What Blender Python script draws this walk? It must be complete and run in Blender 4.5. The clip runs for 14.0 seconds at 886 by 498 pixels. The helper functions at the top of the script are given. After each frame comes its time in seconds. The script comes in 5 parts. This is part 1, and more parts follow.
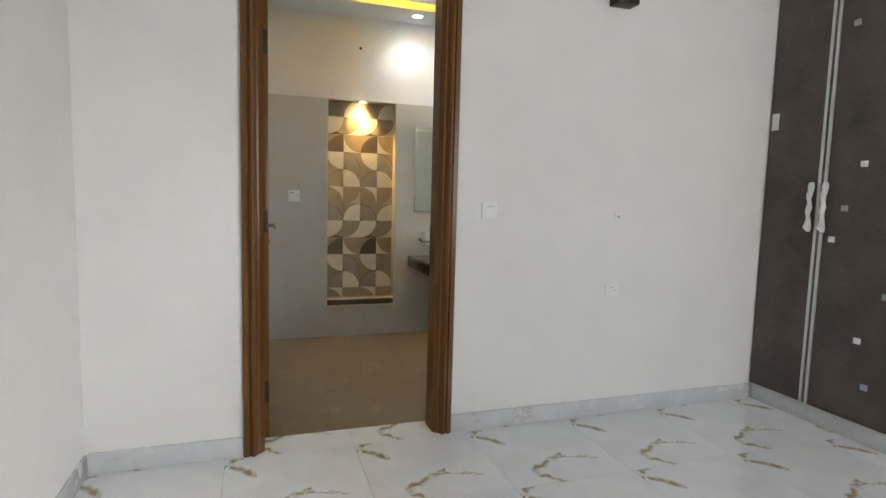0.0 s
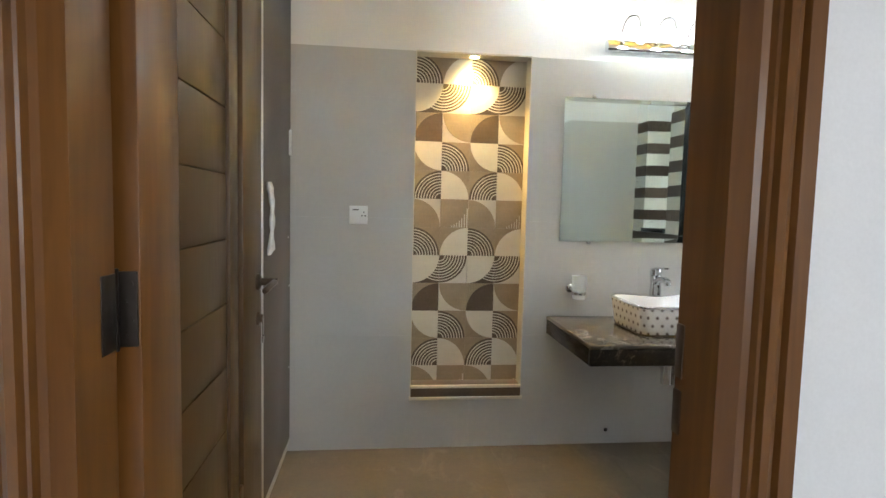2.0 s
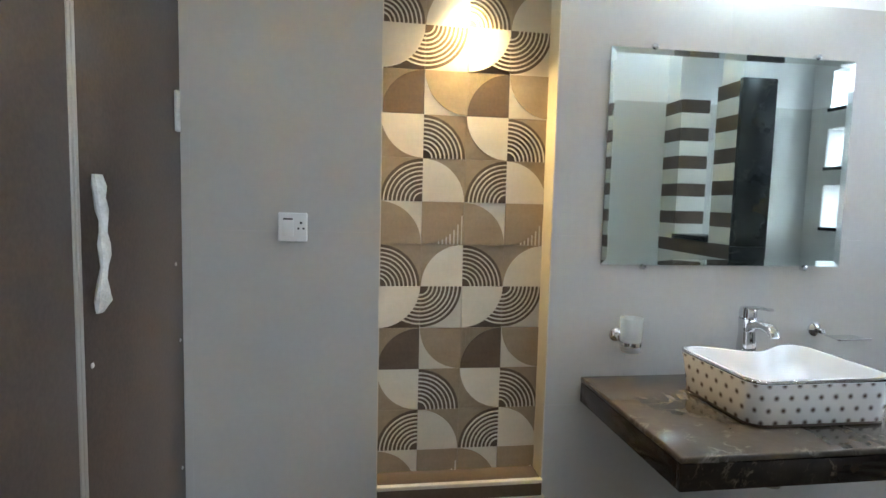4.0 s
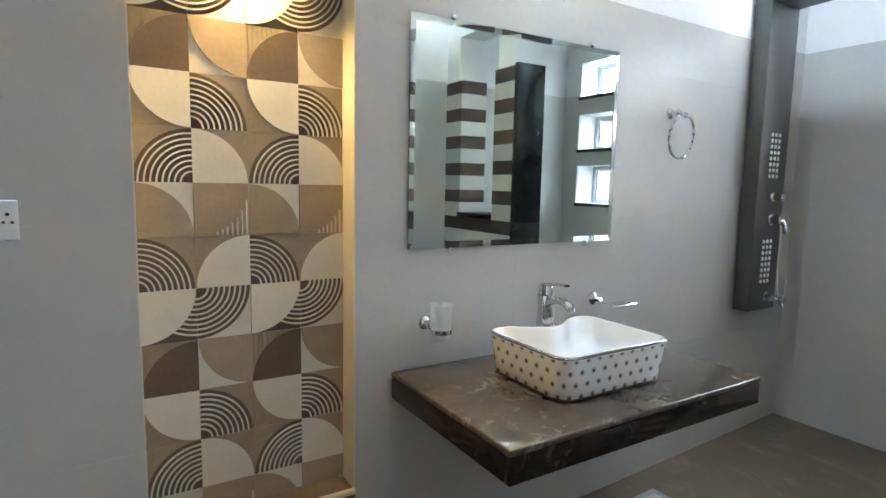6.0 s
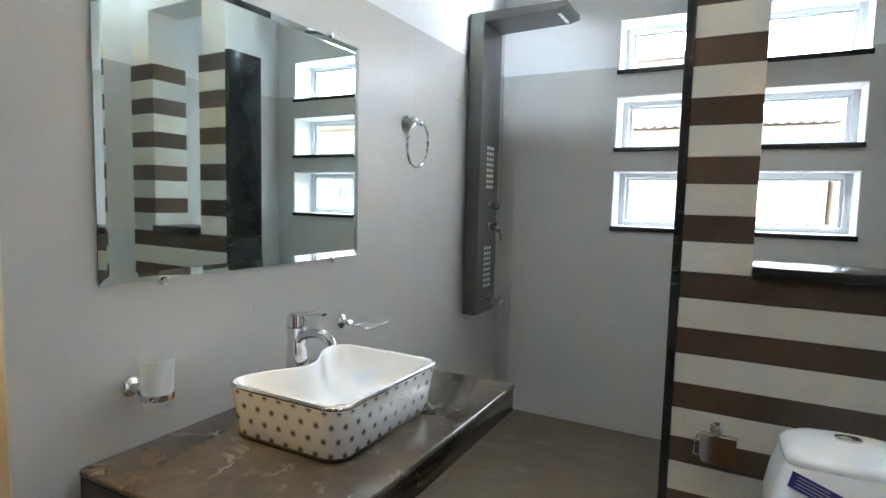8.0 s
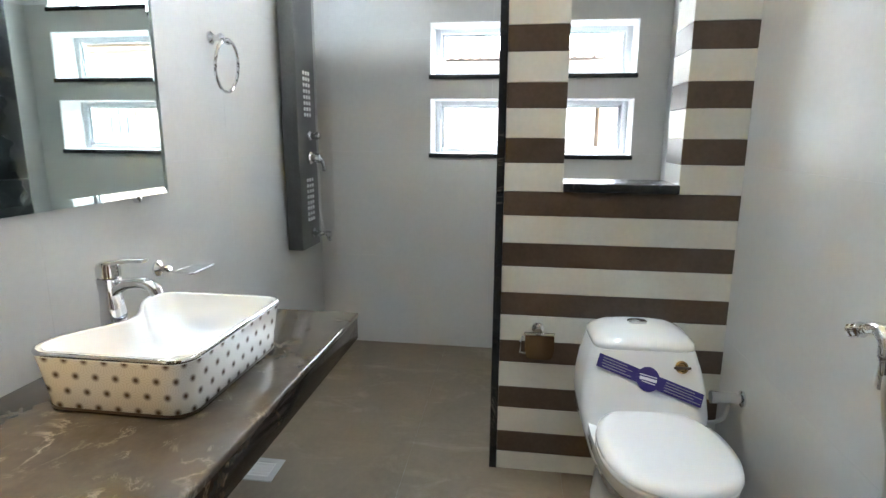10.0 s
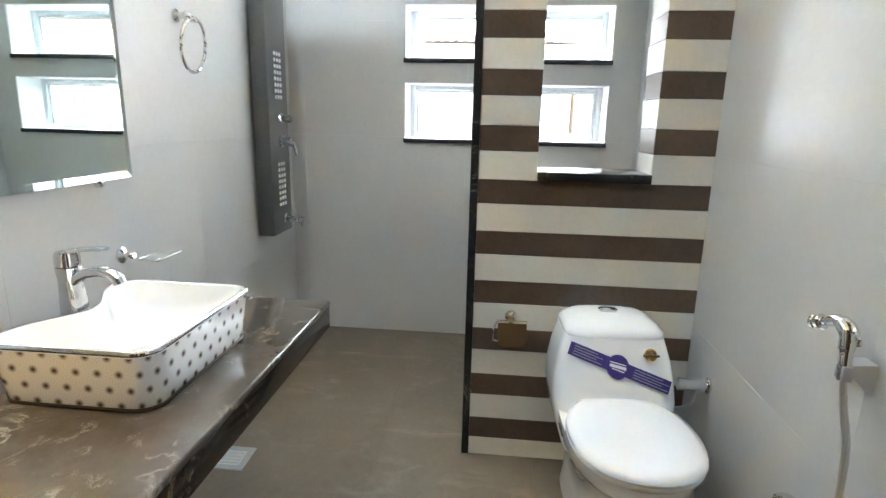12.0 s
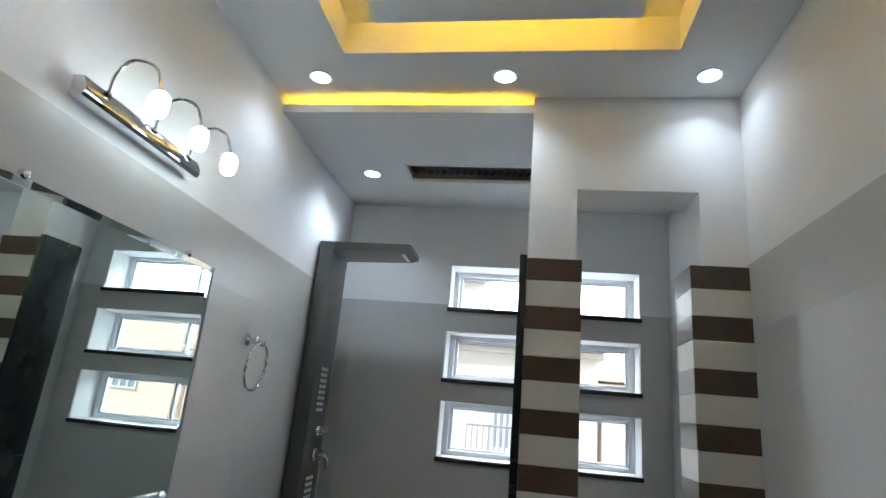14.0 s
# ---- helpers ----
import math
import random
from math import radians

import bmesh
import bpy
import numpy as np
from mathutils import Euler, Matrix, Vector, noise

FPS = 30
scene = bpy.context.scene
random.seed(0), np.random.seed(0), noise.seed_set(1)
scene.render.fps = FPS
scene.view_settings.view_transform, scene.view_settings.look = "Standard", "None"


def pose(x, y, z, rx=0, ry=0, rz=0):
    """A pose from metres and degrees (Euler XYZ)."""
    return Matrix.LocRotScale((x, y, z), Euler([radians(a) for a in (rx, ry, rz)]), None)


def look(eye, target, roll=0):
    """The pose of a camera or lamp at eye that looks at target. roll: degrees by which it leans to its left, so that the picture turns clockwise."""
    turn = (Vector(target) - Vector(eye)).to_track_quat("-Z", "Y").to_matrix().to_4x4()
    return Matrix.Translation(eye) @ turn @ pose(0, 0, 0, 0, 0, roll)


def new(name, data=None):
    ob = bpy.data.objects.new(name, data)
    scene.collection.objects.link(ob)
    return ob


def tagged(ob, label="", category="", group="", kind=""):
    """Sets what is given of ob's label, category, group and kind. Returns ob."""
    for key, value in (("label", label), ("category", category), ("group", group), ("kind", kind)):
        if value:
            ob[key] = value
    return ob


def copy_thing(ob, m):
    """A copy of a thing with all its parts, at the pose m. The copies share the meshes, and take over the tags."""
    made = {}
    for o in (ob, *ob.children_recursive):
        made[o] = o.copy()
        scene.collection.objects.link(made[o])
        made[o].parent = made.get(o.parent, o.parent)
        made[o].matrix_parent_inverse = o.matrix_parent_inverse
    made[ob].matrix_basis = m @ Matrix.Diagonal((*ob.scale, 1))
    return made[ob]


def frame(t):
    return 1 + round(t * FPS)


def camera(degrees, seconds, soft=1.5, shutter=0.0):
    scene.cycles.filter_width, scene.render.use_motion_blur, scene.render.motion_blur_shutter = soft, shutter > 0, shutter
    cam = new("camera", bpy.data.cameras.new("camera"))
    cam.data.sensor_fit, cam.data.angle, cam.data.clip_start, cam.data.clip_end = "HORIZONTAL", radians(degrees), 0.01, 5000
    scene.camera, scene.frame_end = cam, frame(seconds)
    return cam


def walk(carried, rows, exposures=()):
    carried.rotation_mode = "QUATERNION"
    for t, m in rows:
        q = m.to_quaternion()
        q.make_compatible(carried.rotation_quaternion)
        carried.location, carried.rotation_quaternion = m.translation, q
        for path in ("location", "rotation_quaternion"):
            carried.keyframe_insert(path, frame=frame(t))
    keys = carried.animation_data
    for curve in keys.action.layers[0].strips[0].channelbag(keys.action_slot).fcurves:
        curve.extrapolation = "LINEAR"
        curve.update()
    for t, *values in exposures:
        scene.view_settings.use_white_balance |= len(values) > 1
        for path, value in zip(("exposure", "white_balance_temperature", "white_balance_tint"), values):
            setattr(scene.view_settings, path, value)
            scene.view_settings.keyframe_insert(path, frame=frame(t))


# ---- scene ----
cam = camera(77.6, 14.0)
PATH = [
    (0, (-0.104, -1.379, 1.254), (0.528, 0.508, 1.059), 1.5),
    (0.5, (-0.003, -0.846, 1.275), (0.505, 1.079, 1.085), 1.2),
    (1, (0.099, -0.321, 1.28), (0.501, 1.631, 1.111), 1.3),
    (1.5, (0.192, 0.178, 1.272), (0.515, 2.146, 1.116), 1.5),
    (2, (0.287, 0.597, 1.264), (0.51, 2.579, 1.112), 1.4),
    (2.2, (0.313, 0.741, 1.269), (0.497, 2.727, 1.12), 1.3),
    (4.3, (0.389, 1.65, 1.308), (0.752, 3.608, 1.131), 1.5),
    (4.5, (0.392, 1.68, 1.307), (0.834, 3.622, 1.128), 1.4),
    (5, (0.388, 1.74, 1.319), (1.044, 3.618, 1.116), 1.3),
    (5.5, (0.388, 1.786, 1.31), (1.247, 3.58, 1.099), 1.1),
    (6, (0.386, 1.826, 1.311), (1.425, 3.52, 1.082), 1.1),
    (6.5, (0.411, 1.886, 1.295), (1.644, 3.443, 1.065), 1.6),
    (7, (0.486, 1.983, 1.29), (1.918, 3.361, 1.067), 1.9),
    (7.5, (0.512, 2.077, 1.303), (2.131, 3.232, 1.093), 1.7),
    (8, (0.502, 2.152, 1.313), (2.262, 3.086, 1.135), 1.4),
    (8.5, (0.495, 2.192, 1.32), (2.355, 2.909, 1.151), 1.3),
    (9, (0.49, 2.221, 1.32), (2.414, 2.73, 1.12), 1.2),
    (9.2, (0.487, 2.231, 1.315), (2.428, 2.665, 1.098), 1.1),
    (11.3, (0.518, 2.25, 1.271), (2.428, 2.408, 0.697), 0.1),
    (11.5, (0.525, 2.25, 1.279), (2.438, 2.413, 0.72), 0.3),
    (12, (0.505, 2.242, 1.302), (2.443, 2.422, 0.842), 1.3),
    (12.5, (0.459, 2.258, 1.337), (2.432, 2.481, 1.103), 3.2),
    (13, (0.434, 2.29, 1.378), (2.416, 2.554, 1.4), 4.9),
    (13.5, (0.417, 2.309, 1.406), (2.369, 2.603, 1.723), 5.3),
    (14, (0.403, 2.295, 1.438), (2.297, 2.607, 1.997), 5.2),
]
EXPOSURES = [(t, stops, kelvin, 7) for t, stops, kelvin in (
    (0, 2.17, 6600), (0.5, 2.2, 6580), (1.0, 2.3, 6500), (1.5, 2.53, 6320), (2.0, 2.64, 6080), (4.3, 2.52, 5440), (5.0, 2.48, 5480), (6.5, 2.37, 5640), (7.0, 2.12, 5660),
    (7.5, 2.15, 5670), (8.0, 2.4, 5720), (9.0, 2.6, 5770), (11.3, 3.2, 5860), (12.0, 3.1, 5860), (12.5, 2.57, 5830), (13.0, 1.87, 5830), (13.5, 1.43, 5750), (14.0, 1.38, 5690))]
walk(cam, [(t, look(eye, target, roll)) for t, eye, target, roll in PATH], EXPOSURES)

# ---- sky, sun and lamps ----
W = bpy.data.worlds.new("world")
scene.world = W
W.use_nodes = True
wn, wl = W.node_tree.nodes, W.node_tree.links
sky = wn.new("ShaderNodeTexSky")
sky.sky_type, sky.sun_disc = "NISHITA", False
sky.sun_elevation, sky.sun_rotation = radians(35), radians(225)
sky.dust_density, sky.air_density, sky.ozone_density = 4.0, 1.0, 1.0
wn["Background"].inputs["Strength"].default_value = 0.095
wl.new(sky.outputs[0], wn["Background"].inputs["Color"])


def lamp(name, kind, m, power, colour=(1, 1, 1), **kw):
    d = bpy.data.lights.new(name, kind)
    d.energy, d.color = power, colour
    for key, value in kw.items():
        if key == "size":
            d.size = value
        elif key == "size_y":
            d.size_y = value
        elif key == "shape":
            d.shape = value
        elif key == "spread":
            d.spread = value
        elif key == "angle":
            d.angle = value
        elif key == "radius":
            d.shadow_soft_size = value
        elif key == "spot":
            d.spot_size, d.spot_blend = value, 1.0
    ob = new(name, d)
    ob.matrix_world = m
    return ob


lamp("sun", "SUN", look((-8, -10, 12), (4, 2, 0)), 1.1, (1, 0.95, 0.88), angle=radians(2.0))
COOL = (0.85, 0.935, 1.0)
# west pair and south middle are unseen lamps, added by symmetry with the rest
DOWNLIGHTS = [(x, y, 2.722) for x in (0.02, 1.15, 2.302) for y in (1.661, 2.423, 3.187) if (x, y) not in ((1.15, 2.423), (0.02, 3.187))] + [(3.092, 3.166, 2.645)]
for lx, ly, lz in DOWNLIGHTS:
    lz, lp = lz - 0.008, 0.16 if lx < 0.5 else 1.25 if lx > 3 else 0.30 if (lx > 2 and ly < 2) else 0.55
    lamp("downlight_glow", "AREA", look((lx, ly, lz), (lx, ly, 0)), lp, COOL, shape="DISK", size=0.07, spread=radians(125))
lamp("niche_spot", "SPOT", look((0.741, 3.440, 2.018), (0.741, 3.38, 0.0)), 11.5, (1.0, 0.64, 0.22), radius=0.02, spot=radians(112))
# fill lamp added at the assumed, unseen bedroom window
lamp("bedroom_fill", "AREA", look((2.35, -3.05, 1.55), (1.6, 0, 1.3)), 10.0, (0.97, 0.98, 1.0), shape="RECTANGLE", size=1.8, size_y=1.4)
lamp("window_daylight", "AREA", look((4.13, 2.21, 3.05), (3.05, 2.21, 1.3)), 60, (0.95, 0.98, 1.0), shape="RECTANGLE", size=1.3, size_y=0.9)

# ---- mesh helpers ----


def part(name, bm, material, parent=None, label="", sharp=35):
    me = bpy.data.meshes.new(name)
    bmesh.ops.recalc_face_normals(bm, faces=bm.faces)
    bm.to_mesh(me)
    bm.free()
    for mt in material if isinstance(material, (list, tuple)) else [material]:
        me.materials.append(mt)
    me.polygons.foreach_set("use_smooth", [True] * len(me.polygons))
    me.set_sharp_from_angle(angle=radians(sharp))
    ob = new(name, me)
    if parent:
        ob.parent = parent
    if label:
        tagged(ob, label)
    return ob


def shared(name, me, parent, loc):
    ob = new(name, me)
    ob.location, ob.parent = loc, parent
    return ob


def thing(name, label, category, group="", at=(0, 0, 0), kind=""):
    ob = new(name)
    ob.location = at
    ob.empty_display_size = 0.05
    return tagged(ob, label, category, group, kind)


def hung(name, bm, material, parent, label="", sharp=35):
    """A part modelled in world places under a parent that stands elsewhere."""
    base, up = Vector((0, 0, 0)), parent
    while up:
        base += up.matrix_basis.translation
        up = up.parent
    bmesh.ops.translate(bm, verts=bm.verts, vec=-base)
    return part(name, bm, material, parent, label, sharp)


def B():
    return bmesh.new()


def box(bm, x0, x1, y0, y1, z0, z1, mi=0, bev=0.0, seg=2):
    t = bmesh.new() if bev else bm
    v = [t.verts.new(p) for p in ((x0, y0, z0), (x1, y0, z0), (x1, y1, z0), (x0, y1, z0), (x0, y0, z1), (x1, y0, z1), (x1, y1, z1), (x0, y1, z1))]
    for f in ((0, 3, 2, 1), (4, 5, 6, 7), (0, 1, 5, 4), (1, 2, 6, 5), (2, 3, 7, 6), (3, 0, 4, 7)):
        t.faces.new([v[i] for i in f]).material_index = mi
    if bev:
        bmesh.ops.bevel(t, geom=t.edges[:], offset=bev, segments=seg, affect="EDGES", profile=0.5)
        for f in t.faces:
            f.material_index = mi
        me = bpy.data.meshes.new("tmp")
        t.to_mesh(me)
        t.free()
        n = len(bm.faces)
        bm.from_mesh(me)
        bm.faces.ensure_lookup_table()
        for f in bm.faces[n:]:
            f.material_index = mi
        bpy.data.meshes.remove(me)
    return bm


def loft(bm, rings, mi=0, caps=(True, True), closed=False):
    rows = [[bm.verts.new(p) for p in ring] for ring in rings]
    n = len(rows[0])
    pairs = list(zip(rows, rows[1:])) + ([(rows[-1], rows[0])] if closed else [])
    for a, b in pairs:
        for i in range(n):
            bm.faces.new((a[i], a[(i + 1) % n], b[(i + 1) % n], b[i])).material_index = mi
    if not closed:
        if caps[0]:
            bm.faces.new(rows[0][::-1]).material_index = mi
        if caps[1]:
            bm.faces.new(rows[-1]).material_index = mi
    return bm


def circle(c, r, ax, n=16):
    """A ring of points round c, square to ax."""
    q = Vector(ax).to_track_quat("Z", "Y")
    return [Vector(c) + q @ Vector((r * math.cos(2 * math.pi * i / n), r * math.sin(2 * math.pi * i / n), 0)) for i in range(n)]


def cyl(bm, p0, p1, r0, r1=None, n=20, mi=0):
    ax = Vector(p1) - Vector(p0)
    return loft(bm, [circle(p0, r0, ax, n), circle(p1, r0 if r1 is None else r1, ax, n)], mi)


def lathe(bm, prof, c, ax=(0, 0, 1), n=24, mi=0):
    """prof: rows of (radius, height along ax) from c."""
    a = Vector(ax).normalized()
    return loft(bm, [circle(Vector(c) + a * h, max(r, 1e-4), a, n) for r, h in prof], mi)


def spline(pts, k=6):
    p = [Vector(q) for q in pts]
    p = [2 * p[0] - p[1]] + p + [2 * p[-1] - p[-2]]
    out = []
    for i in range(1, len(p) - 2):
        for j in range(k):
            t = j / k
            out.append(0.5 * ((2 * p[i]) + (p[i + 1] - p[i - 1]) * t + (2 * p[i - 1] - 5 * p[i] + 4 * p[i + 1] - p[i + 2]) * t * t
                              + (3 * p[i] - p[i - 1] - 3 * p[i + 1] + p[i + 2]) * t ** 3))
    return out + [p[-2]]


def tube(bm, pts, r, n=10, mi=0, closed=False):
    pts = [Vector(p) for p in pts]
    rings, m = [], len(pts)
    for i, p in enumerate(pts):
        a = pts[(i + 1) % m] - pts[i - 1] if closed else pts[min(i + 1, m - 1)] - pts[max(i - 1, 0)]
        a.normalize()
        u = a.cross(Vector((0.13, 0.31, 0.94))).normalized()
        v = a.cross(u)
        rr = r[i] if isinstance(r, (list, tuple)) else r
        rings.append([p + u * rr * math.cos(2 * math.pi * j / n) + v * rr * math.sin(2 * math.pi * j / n) for j in range(n)])
    return loft(bm, rings, mi, closed=closed)


def rrect(x0, x1, y0, y1, z, r, k=6):
    """A rounded rectangle of points at height z."""
    out = []
    for cx, cy, a0 in ((x1 - r, y1 - r, 0), (x0 + r, y1 - r, 90), (x0 + r, y0 + r, 180), (x1 - r, y0 + r, 270)):
        out += [Vector((cx + r * math.cos(radians(a0 + 90 * i / k)), cy + r * math.sin(radians(a0 + 90 * i / k)), z)) for i in range(k + 1)]
    return out


def oval(xb, xf, cy, hw, z, e=2.5, n=40, eb=None):
    """An egg ring: back at xb, front at xf, half width hw; e rounds the front, eb the back."""
    cx, a = (xb + xf) / 2, (xb - xf) / 2
    out = []
    for i in range(n):
        t = 2 * math.pi * i / n
        c, s = math.cos(t), math.sin(t)
        ex = (eb or e) if c > 0 else e
        out.append(Vector((cx + a * math.copysign(abs(c) ** (2 / ex), c), cy + hw * math.copysign(abs(s) ** (2 / ex), s), z)))
    return out


def cut(u0, u1, v0, v1, holes):
    """The rectangle less its holes (u0, u1, v0, v1), as rectangles."""
    us = sorted({u0, u1, *[u for h in holes for u in h[:2] if u0 < u < u1]})
    out = []
    for a, b in zip(us, us[1:]):
        vs, m = [v0], (a + b) / 2
        for h in sorted((h for h in holes if h[0] < m < h[1] and h[2] < v1 and h[3] > v0), key=lambda h: h[2]):
            vs += [max(h[2], v0), min(h[3], v1)]
        vs.append(v1)
        out += [(a, b, vs[i], vs[i + 1]) for i in range(0, len(vs), 2) if vs[i + 1] - vs[i] > 1e-4]
    return out


def slab(bm, axis, d0, d1, u0, u1, v0, v1, holes=(), mi=0):
    """A sheet d0..d1 thick along axis with holes. u, v are the other two axes in order."""
    for a, b, c, d in cut(u0, u1, v0, v1, holes):
        if axis == "x":
            box(bm, d0, d1, a, b, c, d, mi)
        elif axis == "y":
            box(bm, a, b, d0, d1, c, d, mi)
        else:
            box(bm, a, b, c, d, d0, d1, mi)
    return bm


# ---- materials ----


class Nodes:
    def __init__(self, name):
        self.mat = bpy.data.materials.new(name)
        self.mat.use_nodes = True
        self.n, self.l = self.mat.node_tree.nodes, self.mat.node_tree.links
        self.bsdf = self.n["Principled BSDF"]

    def add(self, kind, **kw):
        node = self.n.new("ShaderNode" + kind)
        for key, value in kw.items():
            if key == "op":
                node.operation = value
            elif key == "mode":
                node.blend_type = value
            elif key == "dtype":
                node.data_type = value
            elif key == "wave":
                node.wave_type = value
            elif key == "bands":
                node.bands_direction = value
            elif key == "feature":
                node.feature = value
        return node

    def link(self, a, b):
        self.l.new(a, b)

    def coords(self, scale=(1, 1, 1), kind="Object", rot=(0, 0, 0)):
        tc, mp = self.add("TexCoord"), self.add("Mapping")
        mp.inputs["Scale"].default_value = scale
        mp.inputs["Rotation"].default_value = rot
        self.link(tc.outputs[kind], mp.inputs["Vector"])
        return mp.outputs[0]

    def noise(self, vec, scale, detail=4, rough=0.55, dist=0.0):
        t = self.add("TexNoise")
        t.inputs["Scale"].default_value, t.inputs["Detail"].default_value = scale, detail
        t.inputs["Roughness"].default_value, t.inputs["Distortion"].default_value = rough, dist
        self.link(vec, t.inputs["Vector"])
        return t.outputs["Fac"]

    def ramp(self, fac, stops):
        r = self.add("ValToRGB")
        e = r.color_ramp.elements
        while len(e) < len(stops):
            e.new(0.5)
        for el, (p, c) in zip(e, stops):
            el.position, el.color = p, (*c, 1) if len(c) == 3 else c
        self.link(fac, r.inputs["Fac"])
        return r.outputs["Color"]

    def math(self, op, a, b=None, c=None):
        m = self.add("Math", op=op)
        for i, v in enumerate((a, b, c)):
            if v is None:
                continue
            if isinstance(v, (int, float)):
                m.inputs[i].default_value = v
            else:
                self.link(v, m.inputs[i])
        return m.outputs[0]

    def mix(self, fac, a, b):
        m = self.add("Mix", dtype="RGBA")
        if isinstance(fac, (int, float)):
            m.inputs[0].default_value = fac
        else:
            self.link(fac, m.inputs[0])
        for i, v in ((6, a), (7, b)):
            if isinstance(v, tuple):
                m.inputs[i].default_value = (*v, 1)
            else:
                self.link(v, m.inputs[i])
        return m.outputs[2]

    def set(self, **kw):
        names = dict(rough="Roughness", metal="Metallic", colour="Base Color", trans="Transmission Weight", ior="IOR", coat="Coat Weight",
                     emit="Emission Strength", glow="Emission Color", spec="Specular IOR Level", coat_rough="Coat Roughness")
        for key, v in kw.items():
            s = self.bsdf.inputs[names[key]]
            if isinstance(v, tuple):
                s.default_value = (*v, 1)
            elif isinstance(v, (int, float)):
                s.default_value = v
            else:
                self.link(v, s)
        return self

    def bump(self, height, strength, dist=0.002):
        b = self.add("Bump")
        b.inputs["Strength"].default_value, b.inputs["Distance"].default_value = strength, dist
        self.link(height, b.inputs["Height"])
        self.link(b.outputs[0], self.bsdf.inputs["Normal"])
        return self


def blotched(name, lo, hi, rough, scale=3.0, grain=60.0, bump=0.05, spec=0.5, vary=0.0, rough_vary=0.08, coat=0.0):
    """A surface of one colour that drifts between lo and hi at two scales."""
    m = Nodes(name)
    v = m.coords()
    a, g = m.noise(v, scale, 5, 0.6), m.noise(v, grain, 3)
    f = m.math("ADD", m.math("MULTIPLY", a, 0.7), m.math("MULTIPLY", g, 0.3))
    c = m.ramp(f, [(0.35, lo), (0.65, hi)])
    if vary:
        oi = m.add("ObjectInfo")
        c = m.mix(m.math("MULTIPLY", oi.outputs["Random"], vary), c, tuple(0.6 * x for x in lo))
    m.set(colour=c, spec=spec, coat=coat)
    m.set(rough=m.math("ADD", rough - rough_vary / 2, m.math("MULTIPLY", a, rough_vary)))
    m.bump(m.math("ADD", g, m.math("MULTIPLY", a, 0.5)), bump)
    return m.mat


def plain(name, colour, rough, metal=0.0, **kw):
    m = Nodes(name)
    m.set(colour=colour, metal=metal, **kw)
    g = m.noise(m.coords(), 25, 3)
    m.set(rough=m.math("ADD", rough * 0.85, m.math("MULTIPLY", g, rough * 0.3)))
    return m.mat


def glowing(name, colour, strength, base=(0.8, 0.8, 0.8)):
    m = Nodes(name)
    m.set(colour=base, rough=0.4, glow=colour, emit=strength)
    return m.mat


def wooden(name, dark, light, rough=0.35, along=(14, 14, 1.2), coat=0.3, spec=0.3):
    m = Nodes(name)
    v = m.coords(along)
    a = m.noise(v, 2.2, 3, 0.5, 0.8)
    f = m.noise(m.coords(tuple(4 * x for x in along)), 5.0, 3)
    t = m.math("ADD", m.math("MULTIPLY", a, 0.88), m.math("MULTIPLY", f, 0.12))
    m.set(colour=m.ramp(t, [(0.18, dark), (0.5, tuple((p + q) / 2 for p, q in zip(dark, light))), (0.84, light)]), coat=coat, coat_rough=0.15, spec=spec)
    m.set(rough=m.math("ADD", rough - 0.05, m.math("MULTIPLY", f, 0.12)))
    m.bump(f, 0.01, 0.0005)
    return m.mat


def veined(name, lo, hi, vein, rough, scale=2.2, width=0.03, amount=0.8, coat=0.0, spec=0.5):
    """Polished marble: a drifting ground with thin broken veins at two scales."""
    m = Nodes(name)
    v = m.coords()
    ground = m.ramp(m.noise(v, 5.0, 7, 0.68), [(0.3, lo), (0.7, hi)])
    fac = None
    for sc, wd, am, cut_lo in ((scale, width, amount, 0.50), (scale * 2.6, width * 0.9, amount * 0.55, 0.53)):
        n1 = m.noise(v, sc, 6, 0.62, 1.4)
        soft = m.math("SUBTRACT", 1.0, m.math("MINIMUM", m.math("DIVIDE", m.math("ABSOLUTE", m.math("SUBTRACT", n1, 0.5)), wd), 1.0))
        brk = m.ramp(m.noise(v, sc * 1.9, 4), [(cut_lo, (0, 0, 0)), (cut_lo + 0.16, (1, 1, 1))])
        one = m.math("MULTIPLY", m.math("MULTIPLY", m.math("MULTIPLY", soft, soft), brk), am)
        fac = one if fac is None else m.math("MAXIMUM", fac, one)
    m.set(colour=m.mix(fac, ground, vein), coat=coat, spec=spec)
    m.set(rough=m.math("ADD", rough, m.math("MULTIPLY", m.noise(v, 9, 4), 0.12)))
    return m.mat


def dusty_tile():
    """Matt brown floor tile with faint pale streaks of dried dust."""
    m = Nodes("brown_floor_tile")
    v = m.coords()
    a, g, oi = m.noise(v, 3.2, 6, 0.62), m.noise(v, 45, 4), m.add("ObjectInfo")
    f = m.math("ADD", m.math("MULTIPLY", a, 0.75), m.math("MULTIPLY", g, 0.25))
    c = m.ramp(f, [(0.33, (0.120, 0.090, 0.056)), (0.67, (0.190, 0.146, 0.096))])
    c = m.mix(m.math("MULTIPLY", oi.outputs["Random"], 0.14), c, (0.07, 0.052, 0.034))
    d = m.ramp(m.noise(m.coords((1.6, 0.7, 1), rot=(0, 0, 0.5)), 4.0, 7, 0.68, 0.9), [(0.54, (0, 0, 0)), (0.78, (1, 1, 1))])
    c = m.mix(m.math("MULTIPLY", d, 0.32), c, (0.42, 0.37, 0.30))
    m.set(colour=c, rough=m.math("ADD", 0.27, m.math("MULTIPLY", a, 0.22)))
    m.bump(g, 0.04)
    return m.mat


